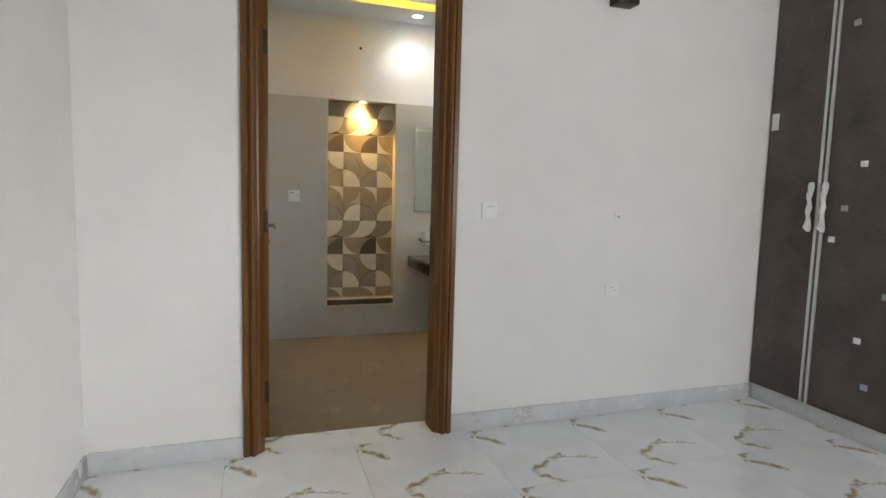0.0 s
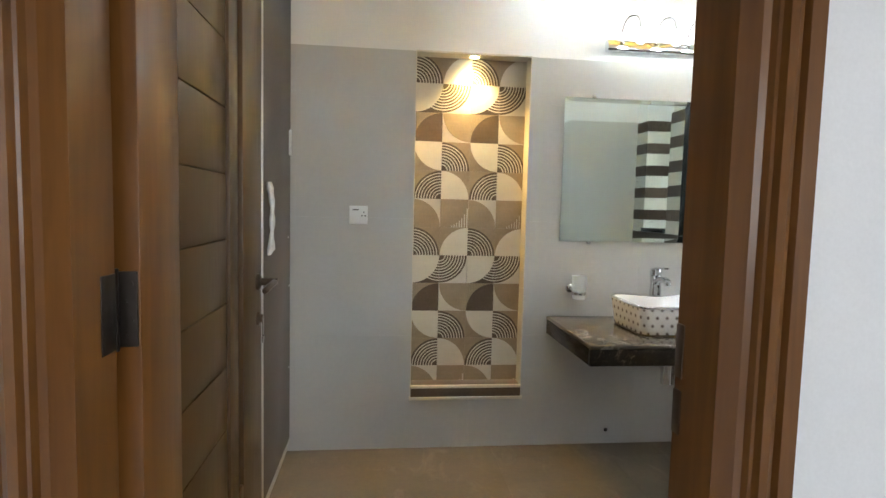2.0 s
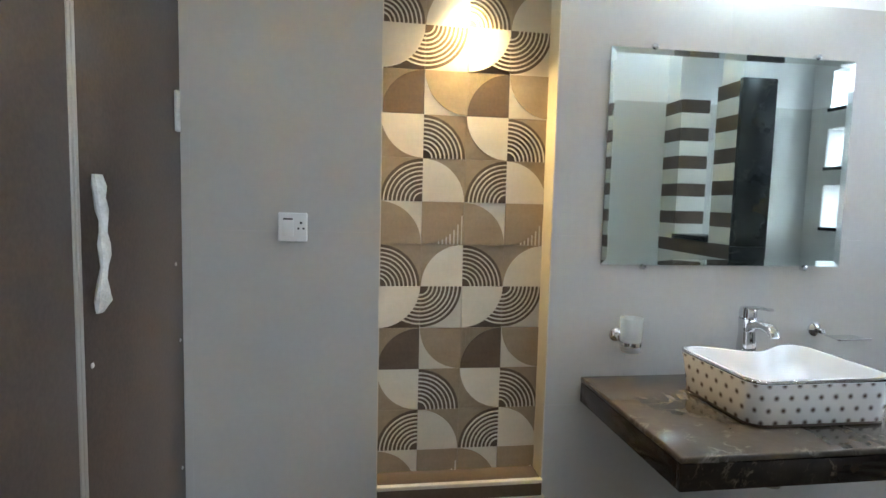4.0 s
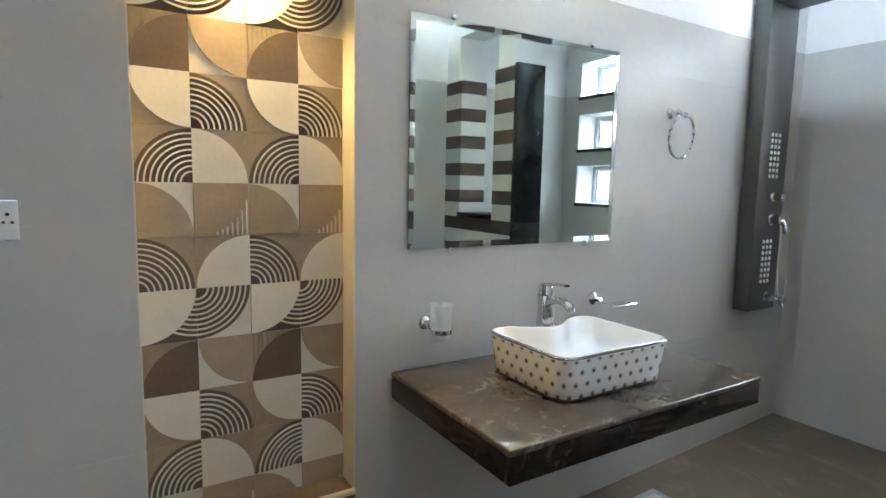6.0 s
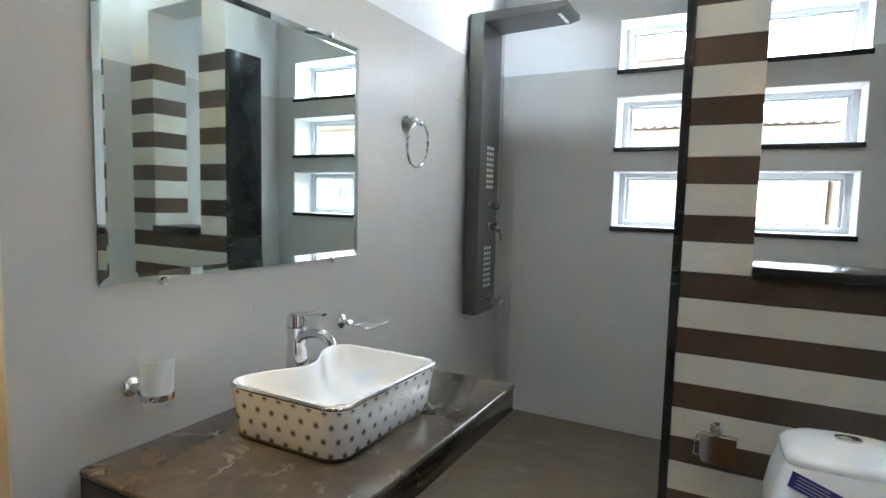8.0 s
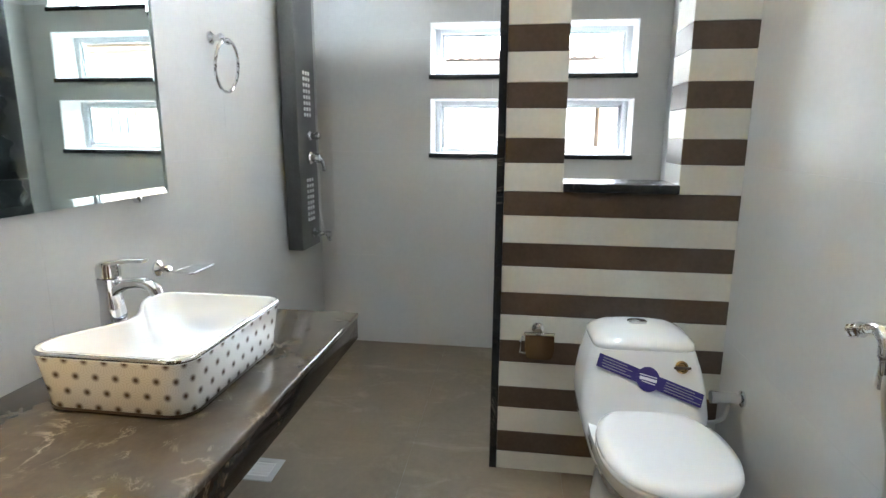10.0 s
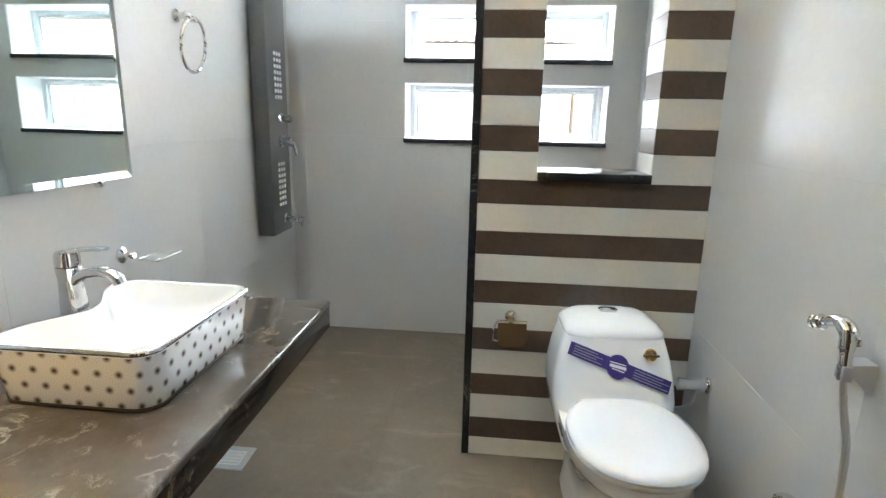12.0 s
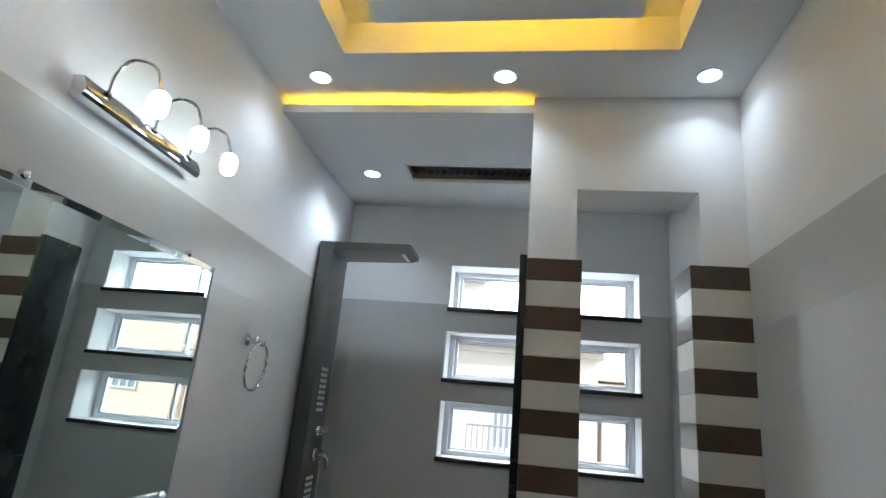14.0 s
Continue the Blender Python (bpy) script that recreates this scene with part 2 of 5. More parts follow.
M_PAINT = blotched("white_paint", (0.74, 0.73, 0.72), (0.82, 0.81, 0.80), 0.75, 1.2, 180, 0.03, 0.25)
M_CEIL = blotched("ceiling_paint", (0.74, 0.74, 0.74), (0.80, 0.80, 0.80), 0.85, 1.5, 150, 0.02, 0.2)
M_DADO = blotched("grey_wall_tile", (0.495, 0.478, 0.448), (0.542, 0.525, 0.494), 0.34, 2.5, 45, 0.0, 0.5, rough_vary=0.10)
M_GROUT = blotched("grout", (0.34, 0.335, 0.325), (0.42, 0.415, 0.40), 0.9)
M_FLOOR = dusty_tile()
M_FGROUT = blotched("brown_grout", (0.14, 0.109, 0.073), (0.19, 0.15, 0.105), 0.9)
M_CREAM = blotched("cream_strip_tile", (0.60, 0.57, 0.50), (0.68, 0.65, 0.58), 0.32, 4, 60, 0.05)
M_BROWN = blotched("dark_brown_strip_tile", (0.062, 0.040, 0.026), (0.105, 0.072, 0.05), 0.32, 5, 70, 0.08)
M_BLACK = veined("black_granite", (0.010, 0.010, 0.011), (0.028, 0.027, 0.026), (0.16, 0.14, 0.11), 0.14, 3.0, 0.02, 0.6)
M_MARBLE = veined("brown_marble", (0.042, 0.034, 0.025), (0.098, 0.080, 0.060), (0.42, 0.38, 0.32), 0.07, 3.4, 0.034, 0.6)
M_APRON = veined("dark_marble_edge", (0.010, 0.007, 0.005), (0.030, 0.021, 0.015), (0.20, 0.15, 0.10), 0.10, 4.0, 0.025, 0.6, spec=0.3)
M_TAN = blotched("tan_relief_tile", (0.285, 0.215, 0.135), (0.375, 0.292, 0.195), 0.42, 6, 80, 0.12)
M_TCREAM = blotched("cream_relief_tile", (0.61, 0.555, 0.45), (0.69, 0.635, 0.53), 0.42, 6, 80, 0.06)
M_TDARK = blotched("brown_relief_tile", (0.090, 0.060, 0.036), (0.140, 0.098, 0.062), 0.42, 6, 80, 0.15)
M_DOOR = wooden("polished_door_wood", (0.085, 0.031, 0.006), (0.180, 0.074, 0.016), 0.30, coat=0.1)
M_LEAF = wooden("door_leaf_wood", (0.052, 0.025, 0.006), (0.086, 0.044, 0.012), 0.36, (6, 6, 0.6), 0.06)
M_LAM = blotched("dusty_brown_laminate", (0.048, 0.035, 0.028), (0.108, 0.082, 0.068), 0.42, 3.5, 90, 0.1, rough_vary=0.25)
M_ALU = plain("aluminium_strip", (0.60, 0.59, 0.57), 0.38, 0.75)
M_CHROME = plain("chrome", (0.74, 0.74, 0.755), 0.07, 1.0)
M_STEEL = blotched("brushed_steel", (0.125, 0.121, 0.116), (0.170, 0.166, 0.158), 0.32, 2, 120, 0.04)
M_STEEL.node_tree.nodes["Principled BSDF"].inputs["Metallic"].default_value = 0.85
M_MIRROR = plain("mirror_silver", (0.86, 0.90, 0.88), 0.004, 1.0)
M_CERAMIC = plain("white_ceramic", (0.77, 0.775, 0.775), 0.08, coat=0.6)
M_PLASTIC = plain("white_plastic", (0.80, 0.80, 0.79), 0.30)
M_WRAP = blotched("crumpled_white_wrap", (0.62, 0.62, 0.60), (0.84, 0.84, 0.82), 0.45, 30, 120, 0.9)
M_UPVC = plain("white_window_frame", (0.66, 0.68, 0.70), 0.3)
M_DARKMETAL = plain("dark_hinge_metal", (0.035, 0.026, 0.02), 0.4, 0.6)
M_BRONZE = plain("bronze_handle", (0.16, 0.12, 0.09), 0.3, 0.95)
M_NAVY = plain("navy_paper_band", (0.035, 0.022, 0.16), 0.45)
M_WHITEINK = plain("white_print", (0.75, 0.75, 0.80), 0.5)
M_GREYINK = plain("grey_print", (0.33, 0.33, 0.35), 0.5)
M_BLACKPL = plain("black_plastic", (0.02, 0.02, 0.02), 0.4)
M_GOLD = plain("gold_button", (0.52, 0.36, 0.16), 0.15, 1.0)
M_DOWN = glowing("downlight_lens", COOL, 6.0)
M_BULB = glowing("lit_bulb_glass", (0.90, 1.0, 0.97), 7.0)
M_LED = glowing("amber_led_strip", (1.0, 0.53, 0.02), 9.0)
M_SPOT = glowing("warm_spot_lens", (1.0, 0.78, 0.40), 16.0)
M_WALLLAMP = glowing("wall_lamp_lens", COOL, 8.0)

gl = Nodes("clear_glass")
gl.set(colour=(0.97, 0.99, 0.985), rough=0.0, trans=1.0, ior=1.45)
M_GLASS = gl.mat
gl = Nodes("mirror_glass")
gl.set(colour=(0.95, 0.985, 0.975), rough=0.0, trans=1.0, ior=1.5)
M_MGLASS = gl.mat
gl = Nodes("thin_tray_glass")
gl.set(colour=(0.96, 0.985, 0.98), rough=0.0, trans=1.0, ior=1.14)
M_THIN = gl.mat
gl = Nodes("frosted_glass")
gl.set(colour=(0.95, 0.97, 0.97), rough=0.35, trans=0.92, ior=1.06)
M_FROST = gl.mat


def dotted_ceramic():
    """White ceramic printed with fine rays and rows of small dark rosettes."""
    m = Nodes("dotted_ceramic")
    tc, sep = m.add("TexCoord"), m.add("SeparateXYZ")
    m.link(tc.outputs["Object"], sep.inputs[0])
    u = m.math("SUBTRACT", sep.outputs["X"], sep.outputs["Y"])
    near = []
    for shift in (0.0, 0.5):
        a = m.math("SUBTRACT", m.math("FRACT", m.math("ADD", m.math("DIVIDE", u, 0.046), shift)), 0.5)
        c = m.math("SUBTRACT", m.math("FRACT", m.math("ADD", m.math("DIVIDE", sep.outputs["Z"], 0.074), shift + 0.3)), 0.5)
        a, c = m.math("MULTIPLY", a, 0.046), m.math("MULTIPLY", c, 0.074)
        e = m.math("SQRT", m.math("ADD", m.math("MULTIPLY", a, a), m.math("MULTIPLY", c, c)))
        ray = m.math("GREATER_THAN", m.math("SINE", m.math("MULTIPLY", m.math("ARCTAN2", c, a), 18.0)), 0.35)
        near.append((e, ray))
    (e0, r0), (e1, r1) = near
    first = m.math("LESS_THAN", e0, e1)
    ray = m.math("ADD", m.math("MULTIPLY", r0, first), m.math("MULTIPLY", r1, m.math("SUBTRACT", 1.0, first)))
    d = m.math("DIVIDE", m.math("MINIMUM", e0, e1), 0.046)
    base = m.mix(m.math("MULTIPLY", ray, 0.30), (0.80, 0.785, 0.76), (0.50, 0.46, 0.41))
    dot = m.ramp(d, [(0.06, (1, 1, 1)), (0.25, (0, 0, 0))])
    m.set(colour=m.mix(dot, base, (0.12, 0.085, 0.07)), rough=0.16, coat=0.4)
    return m.mat


M_DOTS = dotted_ceramic()


def bedroom_tile():
    """White polished tile, each with the same two broken gold-brown veins."""
    m = Nodes("veined_white_tile")
    tc, sep = m.add("TexCoord"), m.add("SeparateXYZ")
    v = tc.outputs["Object"]
    m.link(v, sep.inputs[0])
    x, y = sep.outputs["X"], sep.outputs["Y"]
    n, n2 = m.noise(v, 14, 5, 0.65), m.noise(v, 5.0, 4)
    wob = m.math("MULTIPLY", m.math("SUBTRACT", n, 0.5), 0.16)
    cloud = m.ramp(n2, [(0.3, (0.70, 0.71, 0.73)), (0.7, (0.80, 0.81, 0.82))])
    total = None
    for x0, y0, slope, length, width in ((0.0, 0.25, 0.75, 0.26, 0.026), (0.02, 0.23, -0.9, 0.12, 0.036), (0.14, -0.18, 0.55, 0.22, 0.032), (0.15, -0.20, -1.1, 0.11, 0.036), (0.32, -0.08, -0.25, 0.20, 0.010)):
        along = m.math("SUBTRACT", x, x0 - 0.3)
        off = m.math("ABSOLUTE", m.math("ADD", m.math("SUBTRACT", y, m.math("ADD", m.math("MULTIPLY", along, slope), y0)), wob))
        line = m.math("MAXIMUM", m.math("SUBTRACT", 1.0, m.math("DIVIDE", off, width)), 0.0)
        gate = m.math("MULTIPLY", m.math("GREATER_THAN", along, 0.0), m.math("LESS_THAN", along, length))
        f = m.math("MULTIPLY", line, gate)
        total = f if total is None else m.math("MAXIMUM", total, f)
    brk = m.ramp(m.noise(v, 22, 4), [(0.35, (0.15, 0.15, 0.15)), (0.6, (1, 1, 1))])
    fac = m.math("MINIMUM", m.math("MULTIPLY", m.math("MULTIPLY", total, brk), 1.5), 1.0)
    m.set(colour=m.mix(fac, cloud, (0.34, 0.26, 0.15)), rough=0.09, coat=0.2)
    return m.mat


M_BEDTILE = bedroom_tile()
M_SKIRT = veined("grey_white_skirting", (0.55, 0.56, 0.58), (0.66, 0.67, 0.69), (0.40, 0.33, 0.24), 0.2, 2.2, 0.02, 0.7)

# ---- the plan ----
XW, XE, YS, YN = -0.163, 3.570, 1.515, 3.40      # bathroom faces
YB = 1.285                                       # bedroom face of the door wall
ZC, ZL, DADO = 2.722, 2.645, 2.035               # ceilings and tile line
PX0, PX1, PY = 2.449, 2.648, 2.316               # striped partition
NX0, NX1, NZ0, NZ1, ND = 0.447, 1.035, 0.268, 2.036, 0.095   # niche
WINDOWS = ((1.194, 1.489), (1.614, 1.881), (2.019, 2.278))    # clear opening heights
WY0, WY1 = 1.672, 2.754
DX0, DX1, DZ = -0.180, 0.852, 2.32               # door frame outside

FALL = 0.043                                     # the floor falls from the window wall to the drain

# ---- structure ----
wall_north = tagged(part("wall_north", slab(B(), "y", YN + 0.008, YN + 0.24, -0.75, XE + 0.3, -0.1, 3.0, [(NX0, NX1, NZ0, NZ1)]), M_PAINT),
                    "white plastered wall above grey tiles", "wall", kind="structure")
b = slab(B(), "y", YN + ND + 0.012, YN + 0.24, NX0 - 0.002, NX1 + 0.002, NZ0 - 0.002, NZ1 + 0.002)
part("niche_back", b, M_GROUT, wall_north)
b = B()
box(b, NX0 - 0.004, NX0 + 0.003, YN + 0.001, YN + ND + 0.014, NZ0, NZ1)
box(b, NX1 - 0.003, NX1 + 0.004, YN + 0.001, YN + ND + 0.014, NZ0, NZ1)
box(b, NX0, NX1, YN + 0.001, YN + ND + 0.014, NZ1 - 0.003, NZ1 + 0.004)
part("niche_lining", b, M_TCREAM, wall_north, "cream lining of the lit niche")
b = B()
box(b, NX0 + 0.003, NX1 - 0.003, YN - 0.012, YN + ND + 0.012, NZ0 + 0.006, NZ0 + 0.064, bev=0.004)
part("niche_ledge", b, M_TDARK, wall_north, "dark brown ledge of the niche")
b = B()
box(b, NX0 - 0.006, NX1 + 0.006, YN - 0.018, YN + 0.02, NZ0 - 0.008, NZ0 + 0.008, bev=0.002)
box(b, NX0 + 0.003, NX1 - 0.003, YN - 0.016, YN + 0.004, NZ0 + 0.054, NZ0 + 0.068, bev=0.002)
part("niche_ledge_trim", b, M_TCREAM, wall_north, "cream edging strip")

wall_east = tagged(part("wall_east", slab(B(), "x", XE + 0.008, XE + 0.24, YS - 0.3, YN + 0.24, -0.1, 3.0, [(WY0, WY1, *w) for w in WINDOWS]), M_PAINT),
                   "white plastered wall with three slot windows", "wall", kind="structure")
wall_south = tagged(part("wall_south", slab(B(), "y", YB, YS - 0.008, -0.83, XE + 0.3, -0.1, 3.0, [(DX0 + 0.02, DX1 - 0.02, -0.2, DZ - 0.02)]), M_PAINT),
                    "white painted wall round the bathroom door", "wall", kind="structure")
wall_west = tagged(part("wall_west", slab(B(), "x", -0.85, -0.75, YS - 0.01, YN + 0.24, -0.1, 3.0), M_PAINT), "plain white plastered wall", "wall", kind="structure")

# the partition with its window opening
wall_partition = tagged(part("wall_partition", slab(B(), "x", PX0 + 0.008, PX1, YS - 0.01, PY - 0.012, -0.05, ZC + 0.02,
                             [(1.672, 2.122, 1.0996, 2.312)]), M_PAINT),
                        "thick partition with cream and brown striped tiles and an open window", "wall", kind="structure")
b = B()
box(b, PX0 - 0.004, PX1 + 0.006, PY - 0.012, PY + 0.016, 0.001, 1.092, bev=0.002)
box(b, PX0 - 0.004, PX1 + 0.006, PY - 0.012, PY + 0.016, 1.094, 2.034, bev=0.002)
part("end_cap", b, M_BLACK, wall_partition, "polished black granite edge")
b = B()
box(b, PX0 - 0.022, PX1 + 0.012, 1.7172, 2.0998, 1.101, 1.132, bev=0.004)
part("opening_sill", b, M_BLACK, wall_partition, "polished black granite sill")

# floors and ceilings
floor_bath = tagged(part("floor_bathroom", box(B(), -0.80, XE + 0.2, 1.456, YN + 0.2, -0.12, -0.006), M_FGROUT), "brown tiled bathroom floor", "floor", kind="structure")
floor_bed = tagged(part("floor_bedroom", box(B(), -0.95, 3.6, -3.4, 1.4555, -0.12, -0.006), M_GROUT), "white veined tile bedroom floor", "floor", kind="structure")
CX0, CX1, CY0, CY1 = 0.14, 2.148, 1.804, 3.037
b = slab(B(), "z", ZC, ZC + 0.03, -0.80, XE + 0.2, YS - 0.05, YN + 0.2, [(CX0, CX1, CY0, CY1)])
for e in ((CX0 - 0.02, CX0, CY0 - 0.02, CY1 + 0.02), (CX1, CX1 + 0.02, CY0 - 0.02, CY1 + 0.02), (CX0, CX1, CY0 - 0.02, CY0), (CX0, CX1, CY1, CY1 + 0.02)):
    box(b, *e, ZC + 0.0301, ZC + 0.16)
box(b, CX0 - 0.02, CX1 + 0.02, CY0 - 0.02, CY1 + 0.02, ZC + 0.14, ZC + 0.17)
tagged(part("ceiling_bathroom", b, M_CEIL), "white false ceiling with a glowing amber cove", "ceiling", kind="structure")
b = box(B(), 0.308, 1.979, 1.966, 2.869, ZC - 0.001, ZC + 0.022)
box(b, 0.9, 1.3, 2.3, 2.5, ZC + 0.02, ZC + 0.145)
tagged(part("ceiling_panel", b, M_CEIL), "white floating panel inside the amber cove", "ceiling", kind="structure")
b = slab(B(), "z", ZL, ZL + 0.015, PX0 + 0.002, XE + 0.1, YS - 0.05, YN + 0.1, [(2.975, 3.177, 1.95, 2.957), (PX0, PX1 - 0.002, YS - 0.1, PY - 0.013)])
box(b, PX0, PX0 + 0.012, PY - 0.012, YN + 0.02, ZL - 0.0005, ZL + 0.036)
tagged(part("ceiling_shower", b, M_CEIL), "lower white ceiling over the shower", "ceiling", kind="structure")
tagged(part("ceiling_bedroom", box(B(), -0.95, 3.6, -3.4, YB, 2.85, 2.9), M_CEIL), "plain white bedroom ceiling", "ceiling", kind="structure")

# bedroom walls out of the picture; the south window is assumed
tagged(part("wall_bedroom_west", box(B(), -0.95, -0.83, -3.4, YB + 0.1, -0.1, 2.9), M_PAINT), "white painted bedroom wall", "wall", kind="structure")
tagged(part("wall_bedroom_east", box(B(), 3.5, 3.6, -3.4, YB, -0.1, 2.9), M_PAINT), "plain white bedroom wall", "wall", kind="structure")
tagged(part("wall_bedroom_south", slab(B(), "y", -3.3, -3.15, -0.9, 3.6, -0.1, 2.9, [(1.45, 3.25, 0.85, 2.25)]), M_PAINT), "plain white bedroom wall with an added, unseen window", "wall", kind="structure")
SK = B()
box(SK, -0.818, DX0 - 0.001, YB - 0.012, YB + 0.001, 0.0, 0.095, bev=0.003)
box(SK, DX1 + 0.001, 2.895, YB - 0.012, YB + 0.001, 0.0, 0.095, bev=0.003)
tagged(part("baseboard", SK, M_SKIRT), "pale grey veined tile skirting", "skirting", kind="structure")
tagged(part("baseboard", box(B(), -0.831, -0.818, -3.1, YB - 0.0125, 0.0, 0.095, bev=0.003), M_SKIRT), "pale grey veined tile skirting", "skirting", kind="structure")



# ---- doorway ----
def jamb(bm, xo, xi, z0, z1):
    """A moulded upright from the outer face xo to the inner face xi."""
    s = 1 if xi > xo else -1
    prof = [(0, YB + 0.01), (0, YB - 0.018), (0.004, YB - 0.024), (0.026, YB - 0.024), (0.031, YB - 0.015), (0.034, YB - 0.015), (0.038, YB - 0.025),
            (0.046, YB - 0.029), (0.055, YB - 0.025), (0.058, YB - 0.014), (0.062, YB - 0.012), (0.066, YB - 0.003), (0.076, YB - 0.001), (0.081, YB + 0.006),
            (0.095, YB + 0.02), (0.095, YB + 0.128), (0.091, YB + 0.132), (0.026, YB + 0.132), (0.026, YS + 0.012), (0.0, YS + 0.012)]
    loft(bm, [[Vector((xo + s * u, y, z)) for u, y in prof] for z in (z0, z1)])


door_1 = thing("door_1", "polished brown wooden door standing open in its moulded frame", "door", at=(-0.09, 1.46, 0), kind="structure")
for side, (xo, xi) in enumerate(((DX0, -0.085), (DX1, 0.757))):
    bj = B()
    jamb(bj, xo, xi, 0.001, DZ)
    hung("door_jamb", bj, M_DOOR, door_1)
b = B()
box(b, DX0, DX1, YB - 0.024, YS + 0.012, DZ, DZ + 0.11, bev=0.006)
hung("door_head", b, M_DOOR, door_1)
# the open leaf: stiles, rails, a wide grooved panel and a narrow one
LX0, LX1 = -0.106, -0.060
ly = (1.436, 1.597, 1.912, 1.985, 2.035, 2.235)
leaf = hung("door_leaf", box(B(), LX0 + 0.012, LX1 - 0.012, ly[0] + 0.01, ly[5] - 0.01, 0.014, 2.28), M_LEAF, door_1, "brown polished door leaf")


def leafpart(name, y0, y1, z0, z1, mt, x1=LX1, bev=0.004):
    return hung(name, box(B(), LX0, x1, y0, y1, z0, z1, bev=bev), mt, leaf)


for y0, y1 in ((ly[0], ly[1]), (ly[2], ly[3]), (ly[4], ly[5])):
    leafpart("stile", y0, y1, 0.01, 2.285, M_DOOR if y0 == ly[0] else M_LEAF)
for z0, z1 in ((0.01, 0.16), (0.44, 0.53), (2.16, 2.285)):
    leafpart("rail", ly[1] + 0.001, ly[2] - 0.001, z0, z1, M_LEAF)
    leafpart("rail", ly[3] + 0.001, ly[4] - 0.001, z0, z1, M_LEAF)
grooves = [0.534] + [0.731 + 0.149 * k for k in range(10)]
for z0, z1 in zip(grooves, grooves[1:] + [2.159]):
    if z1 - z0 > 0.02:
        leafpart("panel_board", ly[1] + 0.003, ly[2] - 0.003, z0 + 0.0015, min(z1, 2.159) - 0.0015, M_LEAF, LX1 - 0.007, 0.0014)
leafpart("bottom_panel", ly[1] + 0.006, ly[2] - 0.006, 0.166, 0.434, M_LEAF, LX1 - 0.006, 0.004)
for zc in (0.25, 1.105, 1.95):
    b = B()
    box(b, -0.103, -0.063, 1.4295, 1.4358, zc - 0.055, zc + 0.055, bev=0.001)
    cyl(b, (-0.092, 1.424, zc - 0.06), (-0.092, 1.424, zc + 0.06), 0.0065, n=12)
    for k in range(4):
        cyl(b, (-0.078 + 0.008 * (k % 2), 1.4305, zc - 0.04 + 0.026 * k), (-0.078 + 0.008 * (k % 2), 1.428, zc - 0.04 + 0.026 * k), 0.003, n=8)
    box(b, -0.0865, -0.0835, 1.372, 1.4125, zc - 0.055, zc + 0.055, bev=0.001)
    hung("hinge", b, M_DARKMETAL, door_1, "dark metal hinge")
b = B()
lathe(b, [(0.024, 0), (0.024, 0.006), (0.02, 0.009), (0.011, 0.012), (0.010, 0.05), (0.011, 0.056)], (LX1, 2.195, 1.04), (1, 0, 0))
tube(b, spline([(LX1 + 0.046, 2.195, 1.04), (LX1 + 0.05, 2.17, 1.04), (LX1 + 0.048, 2.12, 1.038), (LX1 + 0.044, 2.075, 1.03)]), [0.009] * 18 + [0.006], 10)
hung("door_handle", b, M_BRONZE, leaf, "bronze lever handle")
b = B()
lathe(b, [(0.02, 0), (0.02, 0.006), (0.012, 0.009), (0.012, 0.016)], (LX1, 2.195, 0.935), (1, 0, 0))
hung("lock_cylinder", b, M_BRONZE, leaf)
b = B()
box(b, LX1 + 0.014, LX1 + 0.017, 2.190, 2.200, 0.885, 0.935)
lathe(b, [(0.012, -0.0015), (0.012, 0.0015)], (LX1 + 0.0155, 2.195, 0.876), (1, 0, 0), 14)
hung("key", b, M_CHROME, leaf, "bright key hanging in the lock")
b = B()
box(b, 0.7545, 0.7585, 1.392, 1.413, 1.005, 1.090, bev=0.001)
box(b, 0.7545, 0.7585, 1.392, 1.413, 0.915, 0.985, bev=0.001)
hung("strike_plate", b, M_BRONZE, door_1, "brass strike plate")


# ---- switches and sockets ----
def plate(name, label, cat, c, w, h, facing, marks):
    """A bevelled wall plate; facing is -1 for a wall seen from the south, 1 from the north. marks: (dx, dz, w, h, material, depth)."""
    x, y, z = c
    t = thing(name, label, cat, at=c)
    y0, y1 = sorted((y + 0.0005 * facing, y + 0.011 * facing))
    hung("plate", box(B(), x - w / 2, x + w / 2, y0, y1, z - h / 2, z + h / 2, bev=0.004, seg=3), M_PLASTIC, t)
    for nm, dx, dz, mw, mh, mt, dep in marks:
        y0, y1 = sorted((y + 0.009 * facing, y + (0.011 + dep) * facing))
        hung(nm, box(B(), x + dx - mw / 2, x + dx + mw / 2, y0, y1, z + dz - mh / 2, z + dz + mh / 2, bev=min(0.0008, dep / 2.5)), mt, t)
    return t


plate("switch_plate", "white rocker switch plate on the white wall", "switch", (1.038, YB, 1.178), 0.09, 0.088, -1,
      [("rocker", 0, 0.0, 0.05, 0.06, M_PLASTIC, 0.004), ("mark", 0, 0.024, 0.045, 0.003, M_GREYINK, 0.0046)])
plate("power_socket", "white power socket plate on the white wall", "socket", (1.815, YB, 0.74), 0.09, 0.086, -1,
      [("socket_face", 0, 0.0, 0.05, 0.055, M_PLASTIC, 0.003), ("pin_hole", -0.01, 0.012, 0.02, 0.003, M_GREYINK, 0.0036), ("pin_hole", 0.012, -0.004, 0.004, 0.012, M_GREYINK, 0.0036)])
plate("data_socket", "small white cable outlet on the wall", "socket", (1.83, YB, 1.157), 0.045, 0.046, -1, [("outlet", 0, 0, 0.016, 0.014, M_GREYINK, 0.003)])
